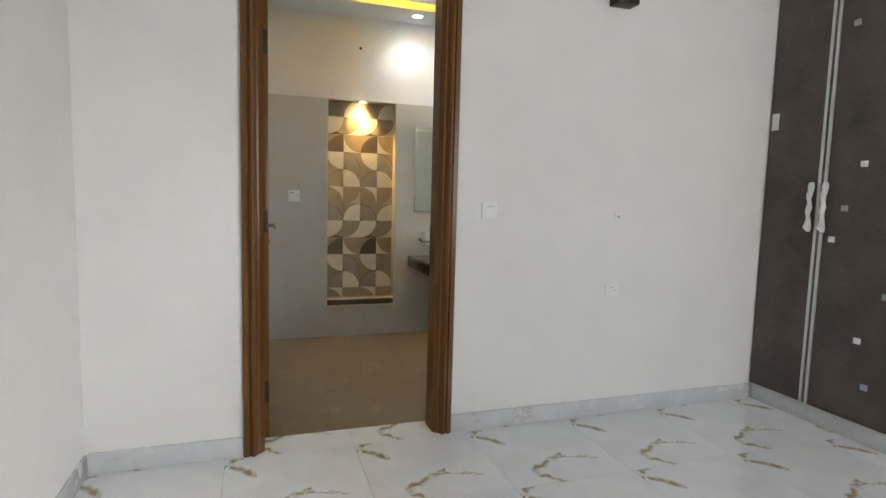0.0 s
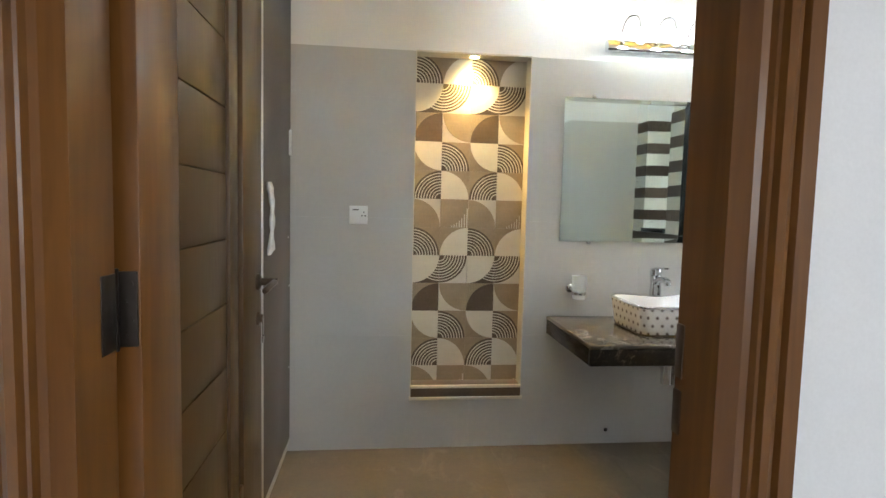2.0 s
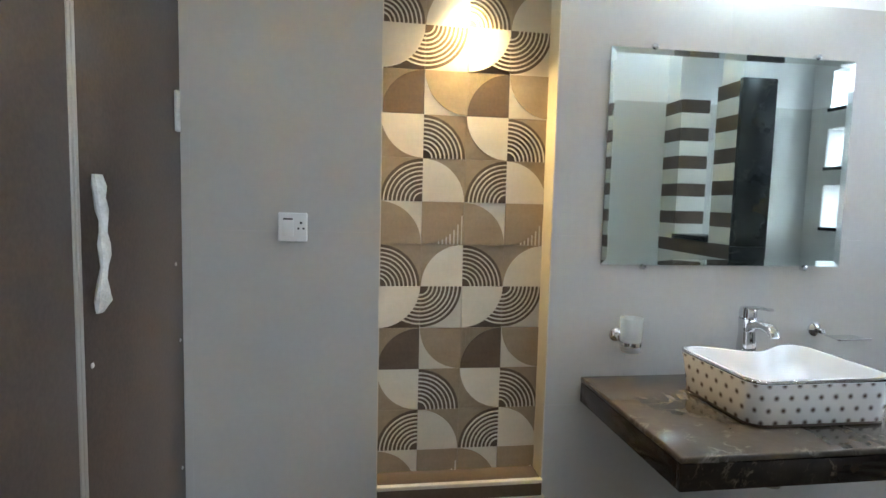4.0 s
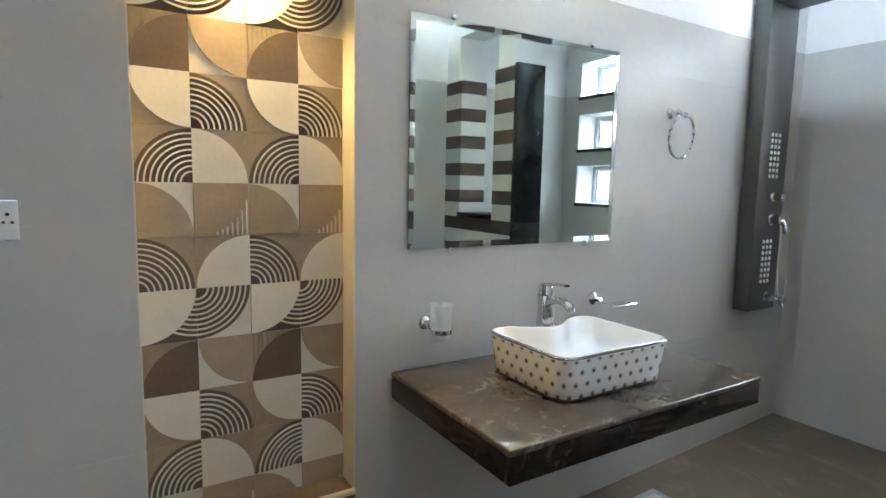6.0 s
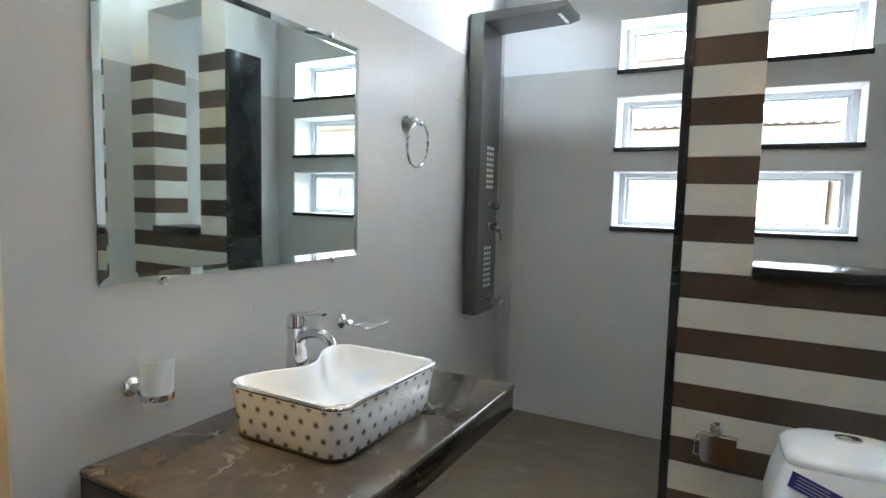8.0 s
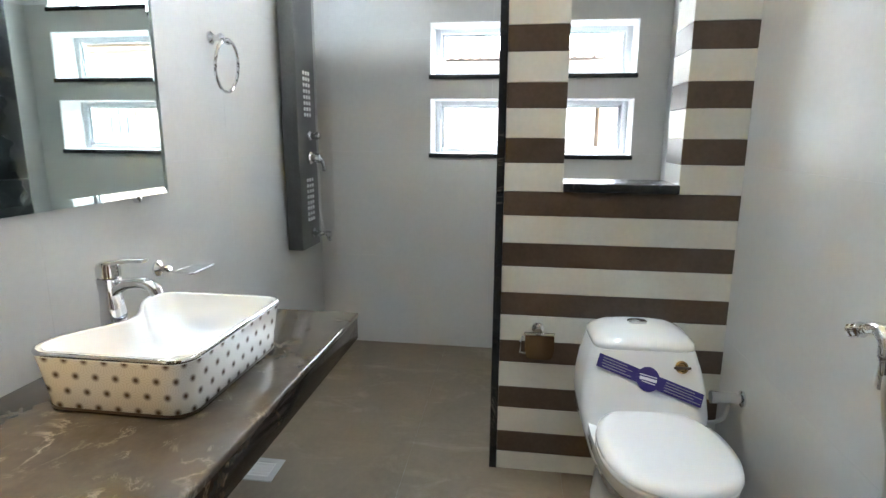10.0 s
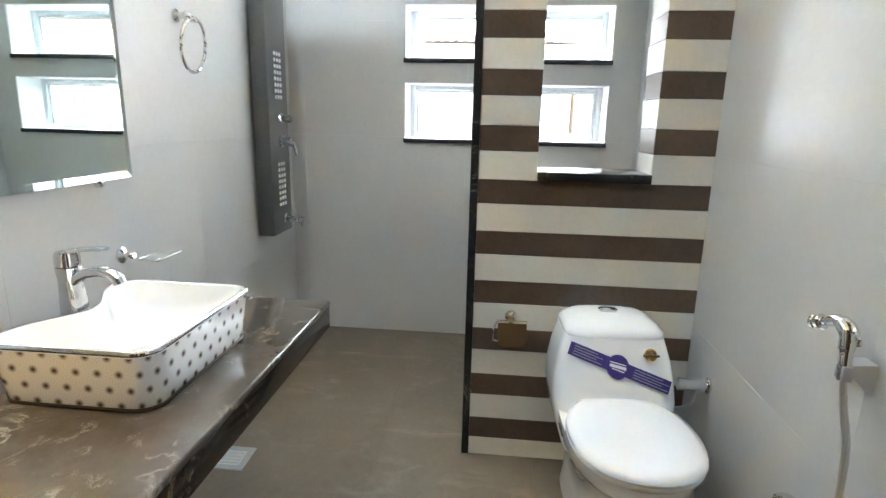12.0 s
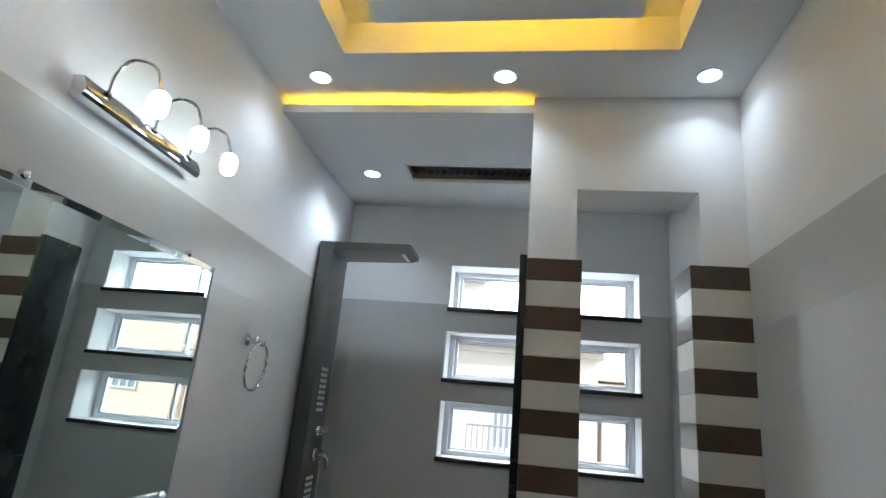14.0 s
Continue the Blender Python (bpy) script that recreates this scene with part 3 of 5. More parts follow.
plate("switch_socket", "white switch and socket plate on grey tiles", "switch", (0.171, YN, 1.214), 0.091, 0.092, -1,
      [("switch_key", -0.014, 0.0, 0.034, 0.058, M_PLASTIC, 0.003), ("mark", -0.014, 0.026, 0.03, 0.005, M_BLACKPL, 0.0038), ("pin_hole", 0.026, 0.014, 0.007, 0.007, M_BLACKPL, 0.0012),
       ("pin_hole", 0.018, -0.004, 0.006, 0.006, M_BLACKPL, 0.0012), ("pin_hole", 0.034, -0.004, 0.006, 0.006, M_BLACKPL, 0.0012)])
b = B()
lathe(b, [(0.012, 0), (0.012, 0.004), (0.005, 0.008), (0.004, 0.02)], (0.718, YN + 0.0078, 2.47), (0, -1, 0), 14)
tagged(part("wall_hook", b, M_DARKMETAL), "small dark screw hook in the white wall", "hook")

b = lathe(B(), [(0.010, 0), (0.010, 0.003), (0.007, 0.005), (0.006, 0.010), (0.002, 0.011)], (1.517, YN - 0.0005, 0.076), (0, -1, 0), 16)
tagged(part("pipe_stub", b, M_DARKMETAL), "small dark capped pipe stub low in grey tiles", "pipe")

# bedroom wall lamp
wl_lamp = thing("wall_lamp", "dark grey box wall lamp shining on the white wall", "wall lamp", at=(1.765, YB, 2.36))
hung("housing", box(B(), 1.70, 1.83, YB - 0.09, YB - 0.001, 2.290, 2.385, bev=0.006), M_DARKMETAL, wl_lamp)
hung("lens", box(B(), 1.72, 1.81, YB - 0.075, YB - 0.015, 2.3855, 2.391), M_WALLLAMP, wl_lamp, "glowing white lens")


# ---- wardrobes ----
def wrapped_handle(parent, x, y, z0, z1, s):
    """A bar handle still in its crumpled wrapping, on a face at x that looks towards s."""
    zs = np.linspace(z0, z1, 13)
    rings = []
    for i, z in enumerate(zs):
        e = abs(i - 6) / 6
        r = 0.009 + 0.007 * math.sin(i * 2.3) ** 2 + (0.008 if i in (1, 11) else 0)
        rings.append([Vector((x + s * (0.026 - 0.012 * e ** 4) + 0.7 * r * math.cos(a) * (1 + 0.25 * math.sin(3 * a + i)), y + 1.2 * r * math.sin(a) + 0.004 * math.sin(i * 1.7), z)) for a in np.linspace(0, 2 * math.pi, 10, endpoint=False)])
    hung("wrapped_handle", loft(B(), rings), M_WRAP, parent, "handle wrapped in white plastic")


bedw = thing("wardrobe", "dusty dark brown built-in wardrobe with wrapped handles", "wardrobe", at=(2.95, 0.3, 0))
hung("carcass", box(B(), 2.945, 3.49, -1.6, YB - 0.004, 0.092, 2.84), M_LAM, bedw)
hung("plinth", box(B(), 2.93, 3.49, -1.6, YB - 0.015, 0.001, 0.088, bev=0.003), M_SKIRT, bedw, "pale veined tile plinth")
for y0, y1 in ((0.932, 1.276), (0.46, 0.878), (0.03, 0.455), (-0.5, 0.025)):
    hung("door", box(B(), 2.92, 2.944, y0, y1, 0.105, 2.80, bev=0.002), M_LAM, bedw)
for y0, y1 in ((0.912, 0.931), (0.879, 0.898)):
    hung("edge_strip", box(B(), 2.914, 2.944, y0, y1, 0.105, 2.80, bev=0.002), M_ALU, bedw, "pale aluminium edge strip")
hung("edge_strip", box(B(), 2.918, 2.944, 0.03, 1.276, 0.0935, 0.1035), M_ALU, bedw)
wrapped_handle(bedw, 2.912, 0.950, 1.10, 1.38, -1)
wrapped_handle(bedw, 2.912, 0.868, 1.10, 1.38, -1)
hung("paper_tag", box(B(), 2.9165, 2.9195, 1.215, 1.262, 1.70, 1.80), M_WRAP, bedw, "white paper tag")
rng = random.Random(4)
for k in range(9):
    y, z = rng.uniform(0.50, 0.86), 0.35 + 0.23 * k + rng.uniform(-0.05, 0.05)
    hung("wrap_scrap", box(B(), 2.9155, 2.9195, y - 0.025, y + 0.012, z - 0.02, z + 0.012, bev=0.0012), M_WRAP if k % 2 else M_GREYINK, bedw, "torn scrap of protective film")

bedw.location.x -= 0.022

bathw = thing("tall_cabinet", "tall dusty brown laminate cabinet with a wrapped handle", "cabinet", at=(-0.4, 2.9, 0))
hung("carcass", box(B(), -0.74, XW - 0.022, 2.42, YN - 0.004, 0.065, 2.70), M_LAM, bathw)
hung("plinth", box(B(), -0.74, XW - 0.012, 2.42, YN - 0.004, 0.001, 0.062), M_DADO, bathw)
for y0, y1 in ((2.425, 2.738), (2.772, YN - 0.006)):
    hung("door", box(B(), XW - 0.021, XW, y0, y1, 0.07, 2.69, bev=0.002), M_LAM, bathw)
for y0, y1 in ((2.741, 2.752), (2.757, 2.769)):
    hung("edge_strip", box(B(), XW - 0.02, XW + 0.001, y0, y1, 0.07, 2.69, bev=0.0008), M_ALU, bathw, "pale aluminium edge strip")
hung("edge_strip", box(B(), XW - 0.018, XW + 0.002, 2.772, YN - 0.008, 0.063, 0.0695), M_ALU, bathw)
wrapped_handle(bathw, XW, 2.806, 1.06, 1.345, 1)
hung("hinge_cover", box(B(), XW + 0.0005, XW + 0.012, 3.338, 3.362, 1.495, 1.615, bev=0.003), M_WRAP, bathw, "white film tab")
for k in range(4):
    hung("screw_cap", lathe(B(), [(0.006, 0), (0.006, 0.002), (0.002, 0.004)], (XW, (3.36, 3.33, 2.80, 3.36)[k], (0.86, 1.10, 0.95, 0.45)[k]), (1, 0, 0), 10), M_WRAP, bathw)

# ---- vanity ----
VX0, VX1, VY, VZ = 1.160, 2.214, 2.774, 0.703
van = thing("vanity_counter", "floating brown marble vanity counter with a dark edge", "counter", at=(1.69, 3.1, VZ))
hung("top", box(B(), VX0, VX1, VY, YN - 0.001, VZ - 0.020, VZ, bev=0.006, seg=3), M_MARBLE, van, "polished brown marble slab with pale veins")
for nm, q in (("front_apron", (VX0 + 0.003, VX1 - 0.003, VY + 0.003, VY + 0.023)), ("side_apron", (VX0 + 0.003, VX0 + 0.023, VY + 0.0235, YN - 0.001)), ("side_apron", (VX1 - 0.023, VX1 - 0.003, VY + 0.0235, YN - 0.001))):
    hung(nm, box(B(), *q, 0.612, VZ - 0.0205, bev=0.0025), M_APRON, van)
hung("bracing", box(B(), VX0 + 0.03, VX1 - 0.03, VY + 0.03, YN - 0.002, 0.64, VZ - 0.0205), M_GROUT, van)
b = B()
cyl(b, (1.70, 3.12, 0.64), (1.70, 3.12, 0.50), 0.018)
lathe(b, [(0.02, 0), (0.033, 0.004), (0.033, 0.10), (0.02, 0.105)], (1.70, 3.12, 0.42))
tube(b, spline([(1.70, 3.12, 0.50), (1.70, 3.16, 0.49), (1.70, 3.25, 0.50), (1.70, YN - 0.002, 0.50)]), 0.015, 12)
tagged(part("waste_pipe", b, M_CHROME), "chrome bottle trap under the vanity counter", "pipe")

# ---- basin ----
SX0, SX1, SY0, SY1, SZ = 1.441, 1.910, 2.898, 3.272, 0.842
BX = (SX0 + SX1) / 2
basin = thing("wash_basin", "white ceramic basin printed with small dark dots", "basin", at=(BX, 3.085, VZ))


def fine(d, z, r):
    """The outer ring with more points along its back, to match inner()."""
    return rrect(SX0 + d, SX1 - d, SY0 + d, SY1 - d, z, r, 12)


def resample(ring, n=96):
    pts = ring + [ring[0]]
    le = [0.0]
    for p, q in zip(pts, pts[1:]):
        le.append(le[-1] + (q - p).length)
    out, j = [], 0
    for i in range(n):
        s = le[-1] * i / n
        while le[j + 1] < s:
            j += 1
        f = (s - le[j]) / max(le[j + 1] - le[j], 1e-9)
        out.append(pts[j].lerp(pts[j + 1], f))
    return out


def bulge(ring, deck=0.078):
    """The back edge drawn in round the tap."""
    out = []
    for p in ring:
        k = max(0.0, 1 - abs((p.x - BX) / 0.185)) if p.y > 3.12 else 0.0
        out.append(Vector((p.x, p.y - deck * (k * k * (3 - 2 * k)) ** 1.25, p.z)))
    return out


def ring_at(d, z, rad, deck=0.078):
    return bulge(resample(fine(d, z, rad), 144), deck)


R = [ring_at(*q) for q in ((0.022, VZ + 0.001, 0.045), (0.014, VZ + 0.012, 0.05), (0.004, SZ - 0.04, 0.05), (0.0, SZ - 0.012, 0.05))]
hung("outer_shell", loft(B(), R, caps=(True, False)), M_DOTS, basin, "white glaze printed with dark dots", 60)
R = [ring_at(*q) for q in ((0.0, SZ - 0.012, 0.05), (0.001, SZ - 0.003, 0.05), (0.004, SZ, 0.05), (0.011, SZ, 0.045), (0.014, SZ - 0.004, 0.043), (0.022, SZ - 0.05, 0.05), (0.042, SZ - 0.085, 0.06, 0.07),
                           (0.075, SZ - 0.102, 0.06, 0.05), (0.115, SZ - 0.107, 0.05, 0.02), (0.165, SZ - 0.109, 0.015, 0.0))]
hung("bowl", loft(B(), R, caps=(False, True)), M_CERAMIC, basin, "plain white glazed bowl", 70)
R = [ring_at(*q) for q in ((-0.0006, SZ - 0.009, 0.05), (-0.0014, SZ - 0.007, 0.05), (-0.0012, SZ - 0.002, 0.05), (0.0008, SZ + 0.0008, 0.05), (0.0030, SZ + 0.0006, 0.05))]
hung("rim_band", loft(B(), R, caps=(False, False)), M_CHROME, basin, "silver glazed band round the rim", 70)
R = [ring_at(*q) for q in ((0.0215, VZ + 0.0005, 0.045), (0.013, VZ + 0.004, 0.05), (0.0125, VZ + 0.011, 0.05))]
hung("foot_band", loft(B(), R, caps=(False, False)), M_BROWN, basin, "dark band round the foot", 70)
hung("waste", lathe(B(), [(0.03, 0), (0.03, 0.003), (0.022, 0.006), (0.001, 0.007)], (BX, 3.075, SZ - 0.109)), M_CHROME, basin)

fx, fy = BX, 3.238
fct = thing("basin_tap", "tall chrome single-lever mixer tap behind the basin", "tap", at=(fx, fy, VZ))


def flat_sweep(bm, rows):
    """Rounded sections swept along the tap: rows of (y, z, tilt, half width, half depth)."""
    rings = []
    for y, z, tilt, hw, hd in rows:
        ring = []
        for i in range(20):
            a = 2 * math.pi * i / 20
            c, q = math.cos(a), math.sin(a)
            u, v = hw * math.copysign(abs(c) ** 0.6, c), hd * math.copysign(abs(q) ** 0.6, q)
            ring.append(Vector((fx + u, fy + y + v * math.cos(tilt), SZ + z + v * math.sin(tilt))))
        rings.append(ring)
    return loft(bm, rings)


b = lathe(B(), [(0.030, 0.0005), (0.030, 0.005), (0.027, 0.008)], (fx, fy, VZ))
flat_sweep(b, [(0.002, VZ - SZ + 0.006, 0, 0.026, 0.026), (0.002, 0.006, 0, 0.026, 0.027), (0.003, 0.03, 0, 0.024, 0.024), (0.004, 0.065, 0, 0.023, 0.022), (0.004, 0.092, 0, 0.025, 0.024), (0.004, 0.100, 0, 0.026, 0.026)])
hung("body", b, M_CHROME, fct)
b = flat_sweep(B(), [(-0.004, 0.058, 0.1, 0.019, 0.014), (-0.022, 0.076, 0.75, 0.019, 0.014), (-0.048, 0.088, 1.25, 0.0185, 0.0125), (-0.080, 0.092, 1.6, 0.018, 0.012), (-0.106, 0.086, 2.0, 0.017, 0.012), (-0.118, 0.074, 2.5, 0.016, 0.013)])
lathe(b, [(0.0145, 0), (0.0145, 0.014), (0.011, 0.016)], (fx, fy - 0.117, SZ + 0.076), (0, -0.45, -1))
hung("spout", b, M_CHROME, fct)
b = lathe(B(), [(0.025, 0), (0.028, 0.004), (0.028, 0.026), (0.024, 0.036), (0.012, 0.040), (0.001, 0.041)], (fx, fy + 0.004, SZ + 0.1005))
flat_sweep(b, [(0.018, 0.134, 1.57, 0.017, 0.006), (-0.02, 0.140, 1.6, 0.015, 0.0065), (-0.06, 0.146, 1.62, 0.013, 0.005), (-0.098, 0.147, 1.57, 0.012, 0.004)])
hung("lever", b, M_CHROME, fct)

# ---- mirror, its clips, and the lamp above ----
MX0, MX1, MZ0, MZ1 = 1.213, 2.142, 1.102, 1.845
mir = thing("wall_mirror", "large frameless wall mirror held by chrome clips", "mirror", at=(1.68, YN - 0.012, 1.47))


def mrect(d, y):
    return [Vector((x, y, z)) for x, z in ((MX0 + d, MZ0 + d), (MX1 - d, MZ0 + d), (MX1 - d, MZ1 - d), (MX0 + d, MZ1 - d))]


hung("silvering", loft(B(), [mrect(0.0008, YN - 0.0065), mrect(0.0008, YN - 0.0075)]), M_MIRROR, mir, "silvered back", 1)
hung("glass", loft(B(), [mrect(0, YN - 0.0076), mrect(0, YN - 0.0096), mrect(0.022, YN - 0.0130)]), M_MGLASS, mir, "clear glass with a bevelled edge", 1)
mir.location.y -= 0.004
mir.rotation_euler.z = radians(-0.6)
for cx, cz in ((1.37, MZ1), (1.99, MZ1), (1.37, MZ0), (2.00, MZ0)):
    s = 1 if cz == MZ1 else -1
    b = B()
    lathe(b, [(0.011, 0), (0.011, 0.012), (0.009, 0.018), (0.003, 0.020)], (cx, YN - 0.001, cz + 0.006 * s), (0, -1, 0), 16)
    hung("clip", b, M_CHROME, mir)

ml = thing("mirror_lamp", "chrome bar lamp with three lit gooseneck bulbs", "wall lamp", at=(1.65, YN, 2.107))
b = B()
loft(b, [[Vector((x, y, z)) for y, z in ((YN - 0.001, 2.080), (YN - 0.036, 2.082), (YN - 0.044, 2.090), (YN - 0.044, 2.108), (YN - 0.030, 2.134), (YN - 0.001, 2.136))] for x in (1.418, 1.906)])
hung("bar", b, M_CHROME, ml)
for bx in (1.54, 1.725, 1.895):
    b = B()
    x0 = bx - 0.05
    lathe(b, [(0.012, 0), (0.012, 0.01), (0.006, 0.014)], (x0, YN - 0.034, 2.120), (0, -0.7, 0.7), 14)
    tube(b, spline([(x0, YN - 0.036, 2.124), (x0, YN - 0.045, 2.19), (x0 + 0.01, YN - 0.08, 2.232), (bx - 0.012, YN - 0.122, 2.226), (bx, YN - 0.145, 2.162)]), 0.0045, 8)
    arm = hung("gooseneck", b, M_CHROME, ml)
    hung("bulb", lathe(B(), [(0.006, 0.046), (0.012, 0.044), (0.022, 0.036), (0.0255, 0.020), (0.024, 0.014), (0.025, 0.006), (0.0235, 0.000), (0.024, -0.008), (0.018, -0.022), (0.007, -0.028)], (bx, YN - 0.145, 2.118)), M_BULB, arm, "glowing white glass bulb")

# ---- tumbler, soap dish, towel ring ----
th = thing("tumbler_holder", "frosted glass tumbler in a chrome wall ring", "tumbler holder", at=(1.305, YN, 0.865))
b = lathe(B(), [(0.024, 0), (0.024, 0.006), (0.020, 0.010), (0.011, 0.014), (0.010, 0.032), (0.013, 0.036), (0.013, 0.046), (0.009, 0.049)], (1.283, YN - 0.001, 0.853), (0, -1, 0))
tube(b, [(1.283, YN - 0.042, 0.850), (1.290, YN - 0.050, 0.846), (1.296, YN - 0.054, 0.840)], 0.006, 8)
hung("wall_post", b, M_CHROME, th)
hung("tumbler", lathe(B(), [(0.001, -0.048), (0.030, -0.048), (0.033, -0.040), (0.035, 0.0), (0.039, 0.072), (0.0365, 0.072), (0.032, -0.004), (0.030, -0.038), (0.001, -0.040)], (1.311, YN - 0.062, 0.853)), M_FROST, th, "frosted glass tumbler")
hung("band", lathe(B(), [(0.0352, -0.026), (0.0378, -0.025), (0.0386, -0.018), (0.0388, -0.010), (0.0368, -0.009)], (1.311, YN - 0.062, 0.853)), M_CHROME, th, "chrome band round the tumbler")

sd = thing("soap_dish", "clear glass soap dish on a chrome wall arm", "soap dish", at=(2.075, YN, 0.862))
b = B()
lathe(b, [(0.026, 0), (0.026, 0.006), (0.018, 0.011), (0.010, 0.014), (0.010, 0.035), (0.012, 0.038), (0.009, 0.044)], (2.075, YN - 0.001, 0.864), (0, -1, 0))
tube(b, [(2.075, YN - 0.040, 0.858), (2.071, YN - 0.060, 0.855), (2.068, YN - 0.118, 0.853), (2.074, YN - 0.126, 0.853), (2.188, YN - 0.128, 0.856)], 0.0034, 8)
hung("arm", b, M_CHROME, sd)
b = B()
loft(b, [rrect(2.0725, 2.185, YN - 0.123, YN - 0.056, z, 0.012) for z in (0.8525, 0.8550)])
hung("tray", b, M_THIN, sd, "clear glass tray")

tr = thing("towel_ring", "round chrome towel ring on grey tiles", "towel ring", at=(2.492, YN, 1.637))
b = lathe(B(), [(0.023, 0), (0.023, 0.006), (0.016, 0.012), (0.011, 0.016), (0.011, 0.034), (0.016, 0.038), (0.017, 0.046), (0.012, 0.053)], (2.492, YN - 0.001, 1.637), (0, -1, 0))
tube(b, [(2.478, YN - 0.044, 1.634), (2.530, YN - 0.048, 1.630)], 0.0085, 12)
lathe(b, [(0.004, -0.012), (0.012, -0.007), (0.013, 0.0), (0.012, 0.007), (0.004, 0.012)], (2.532, YN - 0.048, 1.630), (1, 0, 0), 14)
hung("mount", b, M_CHROME, tr)
b = tube(B(), [(2.512 + 0.082 * math.sin(a), YN - 0.050 - 0.010 * math.cos(a), 1.540 + 0.093 * math.cos(a)) for a in np.linspace(0, 2 * math.pi, 48, endpoint=False)], 0.0064, 10, closed=True)
hung("ring", b, M_CHROME, tr)

# ---- shower panel ----
sp = thing("shower_panel", "brushed steel shower column with an overhead rain arm", "shower panel", at=(3.24, YN, 0.72))
b = B()
loft(b, [rrect(3.12, 3.36, YN - 0.090, YN - 0.012, z, 0.005, 3) for z in (0.722, 2.236)])
column = hung("column", b, M_STEEL, sp)
hung("wall_bracket", box(B(), 3.15, 3.33, YN - 0.0115, YN - 0.001, 0.80, 2.20), M_BLACKPL, sp)
b = B()
loft(b, [[Vector((x, y, z)) for x, z in ((3.12, z0), (3.36, z0), (3.36, 2.238), (3.12, 2.238))] for y, z0 in ((YN - 0.0905, 2.190), (YN - 0.12, 2.193), (YN - 0.455, 2.203), (YN - 0.498, 2.214))])
hung("rain_arm", b, M_STEEL, sp)
hung("waterfall_slot", box(B(), 3.16, 3.32, YN - 0.462, YN - 0.444, 2.196, 2.206), M_CHROME, sp)
jet = hung("body_jet", lathe(B(), [(0.0095, 0), (0.0095, 0.003), (0.005, 0.005)], (3.212, YN - 0.0902, 0.866), (0, -1, 0), 8), M_PLASTIC, column, "pale rubber body jet")
for k in range(16):
    for j in range(3):
        if k or j:
            shared("body_jet", jet.data, column, (0.032 * j, 0, 0.0285 * k + (0.292 if k > 7 else 0)))
for kz, kr in ((1.285, 0.024), (1.175, 0.030)):
    b = lathe(B(), [(kr, 0), (kr, 0.008), (kr * 0.9, 0.012), (kr * 0.62, 0.016), (kr * 0.62, 0.026), (kr * 0.8, 0.030), (kr * 0.8, 0.056), (kr * 0.55, 0.062)], (3.25, YN - 0.0903, kz), (0, -1, 0))
    if kz < 1.2:
        tube(b, spline([(3.25, YN - 0.138, kz), (3.254, YN - 0.152, kz - 0.010), (3.258, YN - 0.162, kz - 0.036), (3.260, YN - 0.164, kz - 0.066)]), [0.012] * 8 + [0.009] * 10 + [0.007], 12)
    hung("mixer_knob", b, M_CHROME, column)
b = lathe(B(), [(0.024, 0), (0.024, 0.006), (0.014, 0.010), (0.013, 0.075), (0.017, 0.080), (0.017, 0.098)], (3.26, YN - 0.0903, 0.790), (0, -1, -0.05))
tube(b, [(3.205, YN - 0.145, 0.788), (3.315, YN - 0.145, 0.788)], 0.010, 12)
tube(b, [(3.26, YN - 0.170, 0.785), (3.262, YN - 0.180, 0.750)], [0.012, 0.009], 12)
hung("bath_spout", b, M_CHROME, sp)
b = tube(B(), spline([(3.348, YN - 0.094, 1.16), (3.352, YN - 0.100, 1.05), (3.350, YN - 0.098, 0.92), (3.335, YN - 0.12, 0.80)]), 0.0045, 8)
hung("hose", b, M_ALU, sp, "thin grey shower hose")

sp.location.x -= 0.06

# ---- toilet ----
TY = 1.838
wc = thing("toilet", "white one-piece toilet with closed lid and navy label", "toilet", at=(2.2, TY, 0))
R = [oval(2.43, 1.880, TY, 0.126, 0.001, 2.4, eb=5), oval(2.43, 1.878, TY, 0.125, 0.02, 2.4, eb=5), oval(2.43, 1.890, TY, 0.112, 0.11, 2.4, eb=5), oval(2.43, 1.880, TY, 0.116, 0.19, 2.4, eb=4),
     oval(2.43, 1.838, TY, 0.145, 0.275, 2.4, eb=3), oval(2.43, 1.782, TY, 0.170, 0.325, 2.3, eb=2.8), oval(2.42, 1.760, TY, 0.180, 0.352, 2.3, eb=2.5), oval(2.40, 1.752, TY, 0.184, 0.358, 2.3, eb=2.4), oval(2.40, 1.752, TY, 0.184, 0.400, 2.3, eb=2.4)]
hung("bowl", loft(B(), R), M_CERAMIC, wc, sharp=60)
R = [oval(2.20, 1.756, TY, 0.181, 0.4005, 2.3), oval(2.20, 1.749, TY, 0.185, 0.405, 2.3), oval(2.20, 1.749, TY, 0.185, 0.416, 2.3), oval(2.20, 1.756, TY, 0.181, 0.420, 2.3)]
hung("seat", loft(B(), R), M_CERAMIC, wc, sharp=60)
R = [oval(2.19, 1.752, TY, 0.182, 0.4215, 2.3), oval(2.19, 1.746, TY, 0.186, 0.426, 2.3), oval(2.19, 1.750, TY, 0.183, 0.438, 2.3), oval(2.18, 1.765, TY, 0.160, 0.446, 2.3), oval(2.14, 1.83, TY, 0.107, 0.450, 2.2), oval(2.05, 1.92, TY, 0.04, 0.451, 2.0)]
lid = hung("lid", loft(B(), R), M_CERAMIC, wc, sharp=60)


def tank_front(z):
    return 2.125 + 0.40 * (z - 0.40)


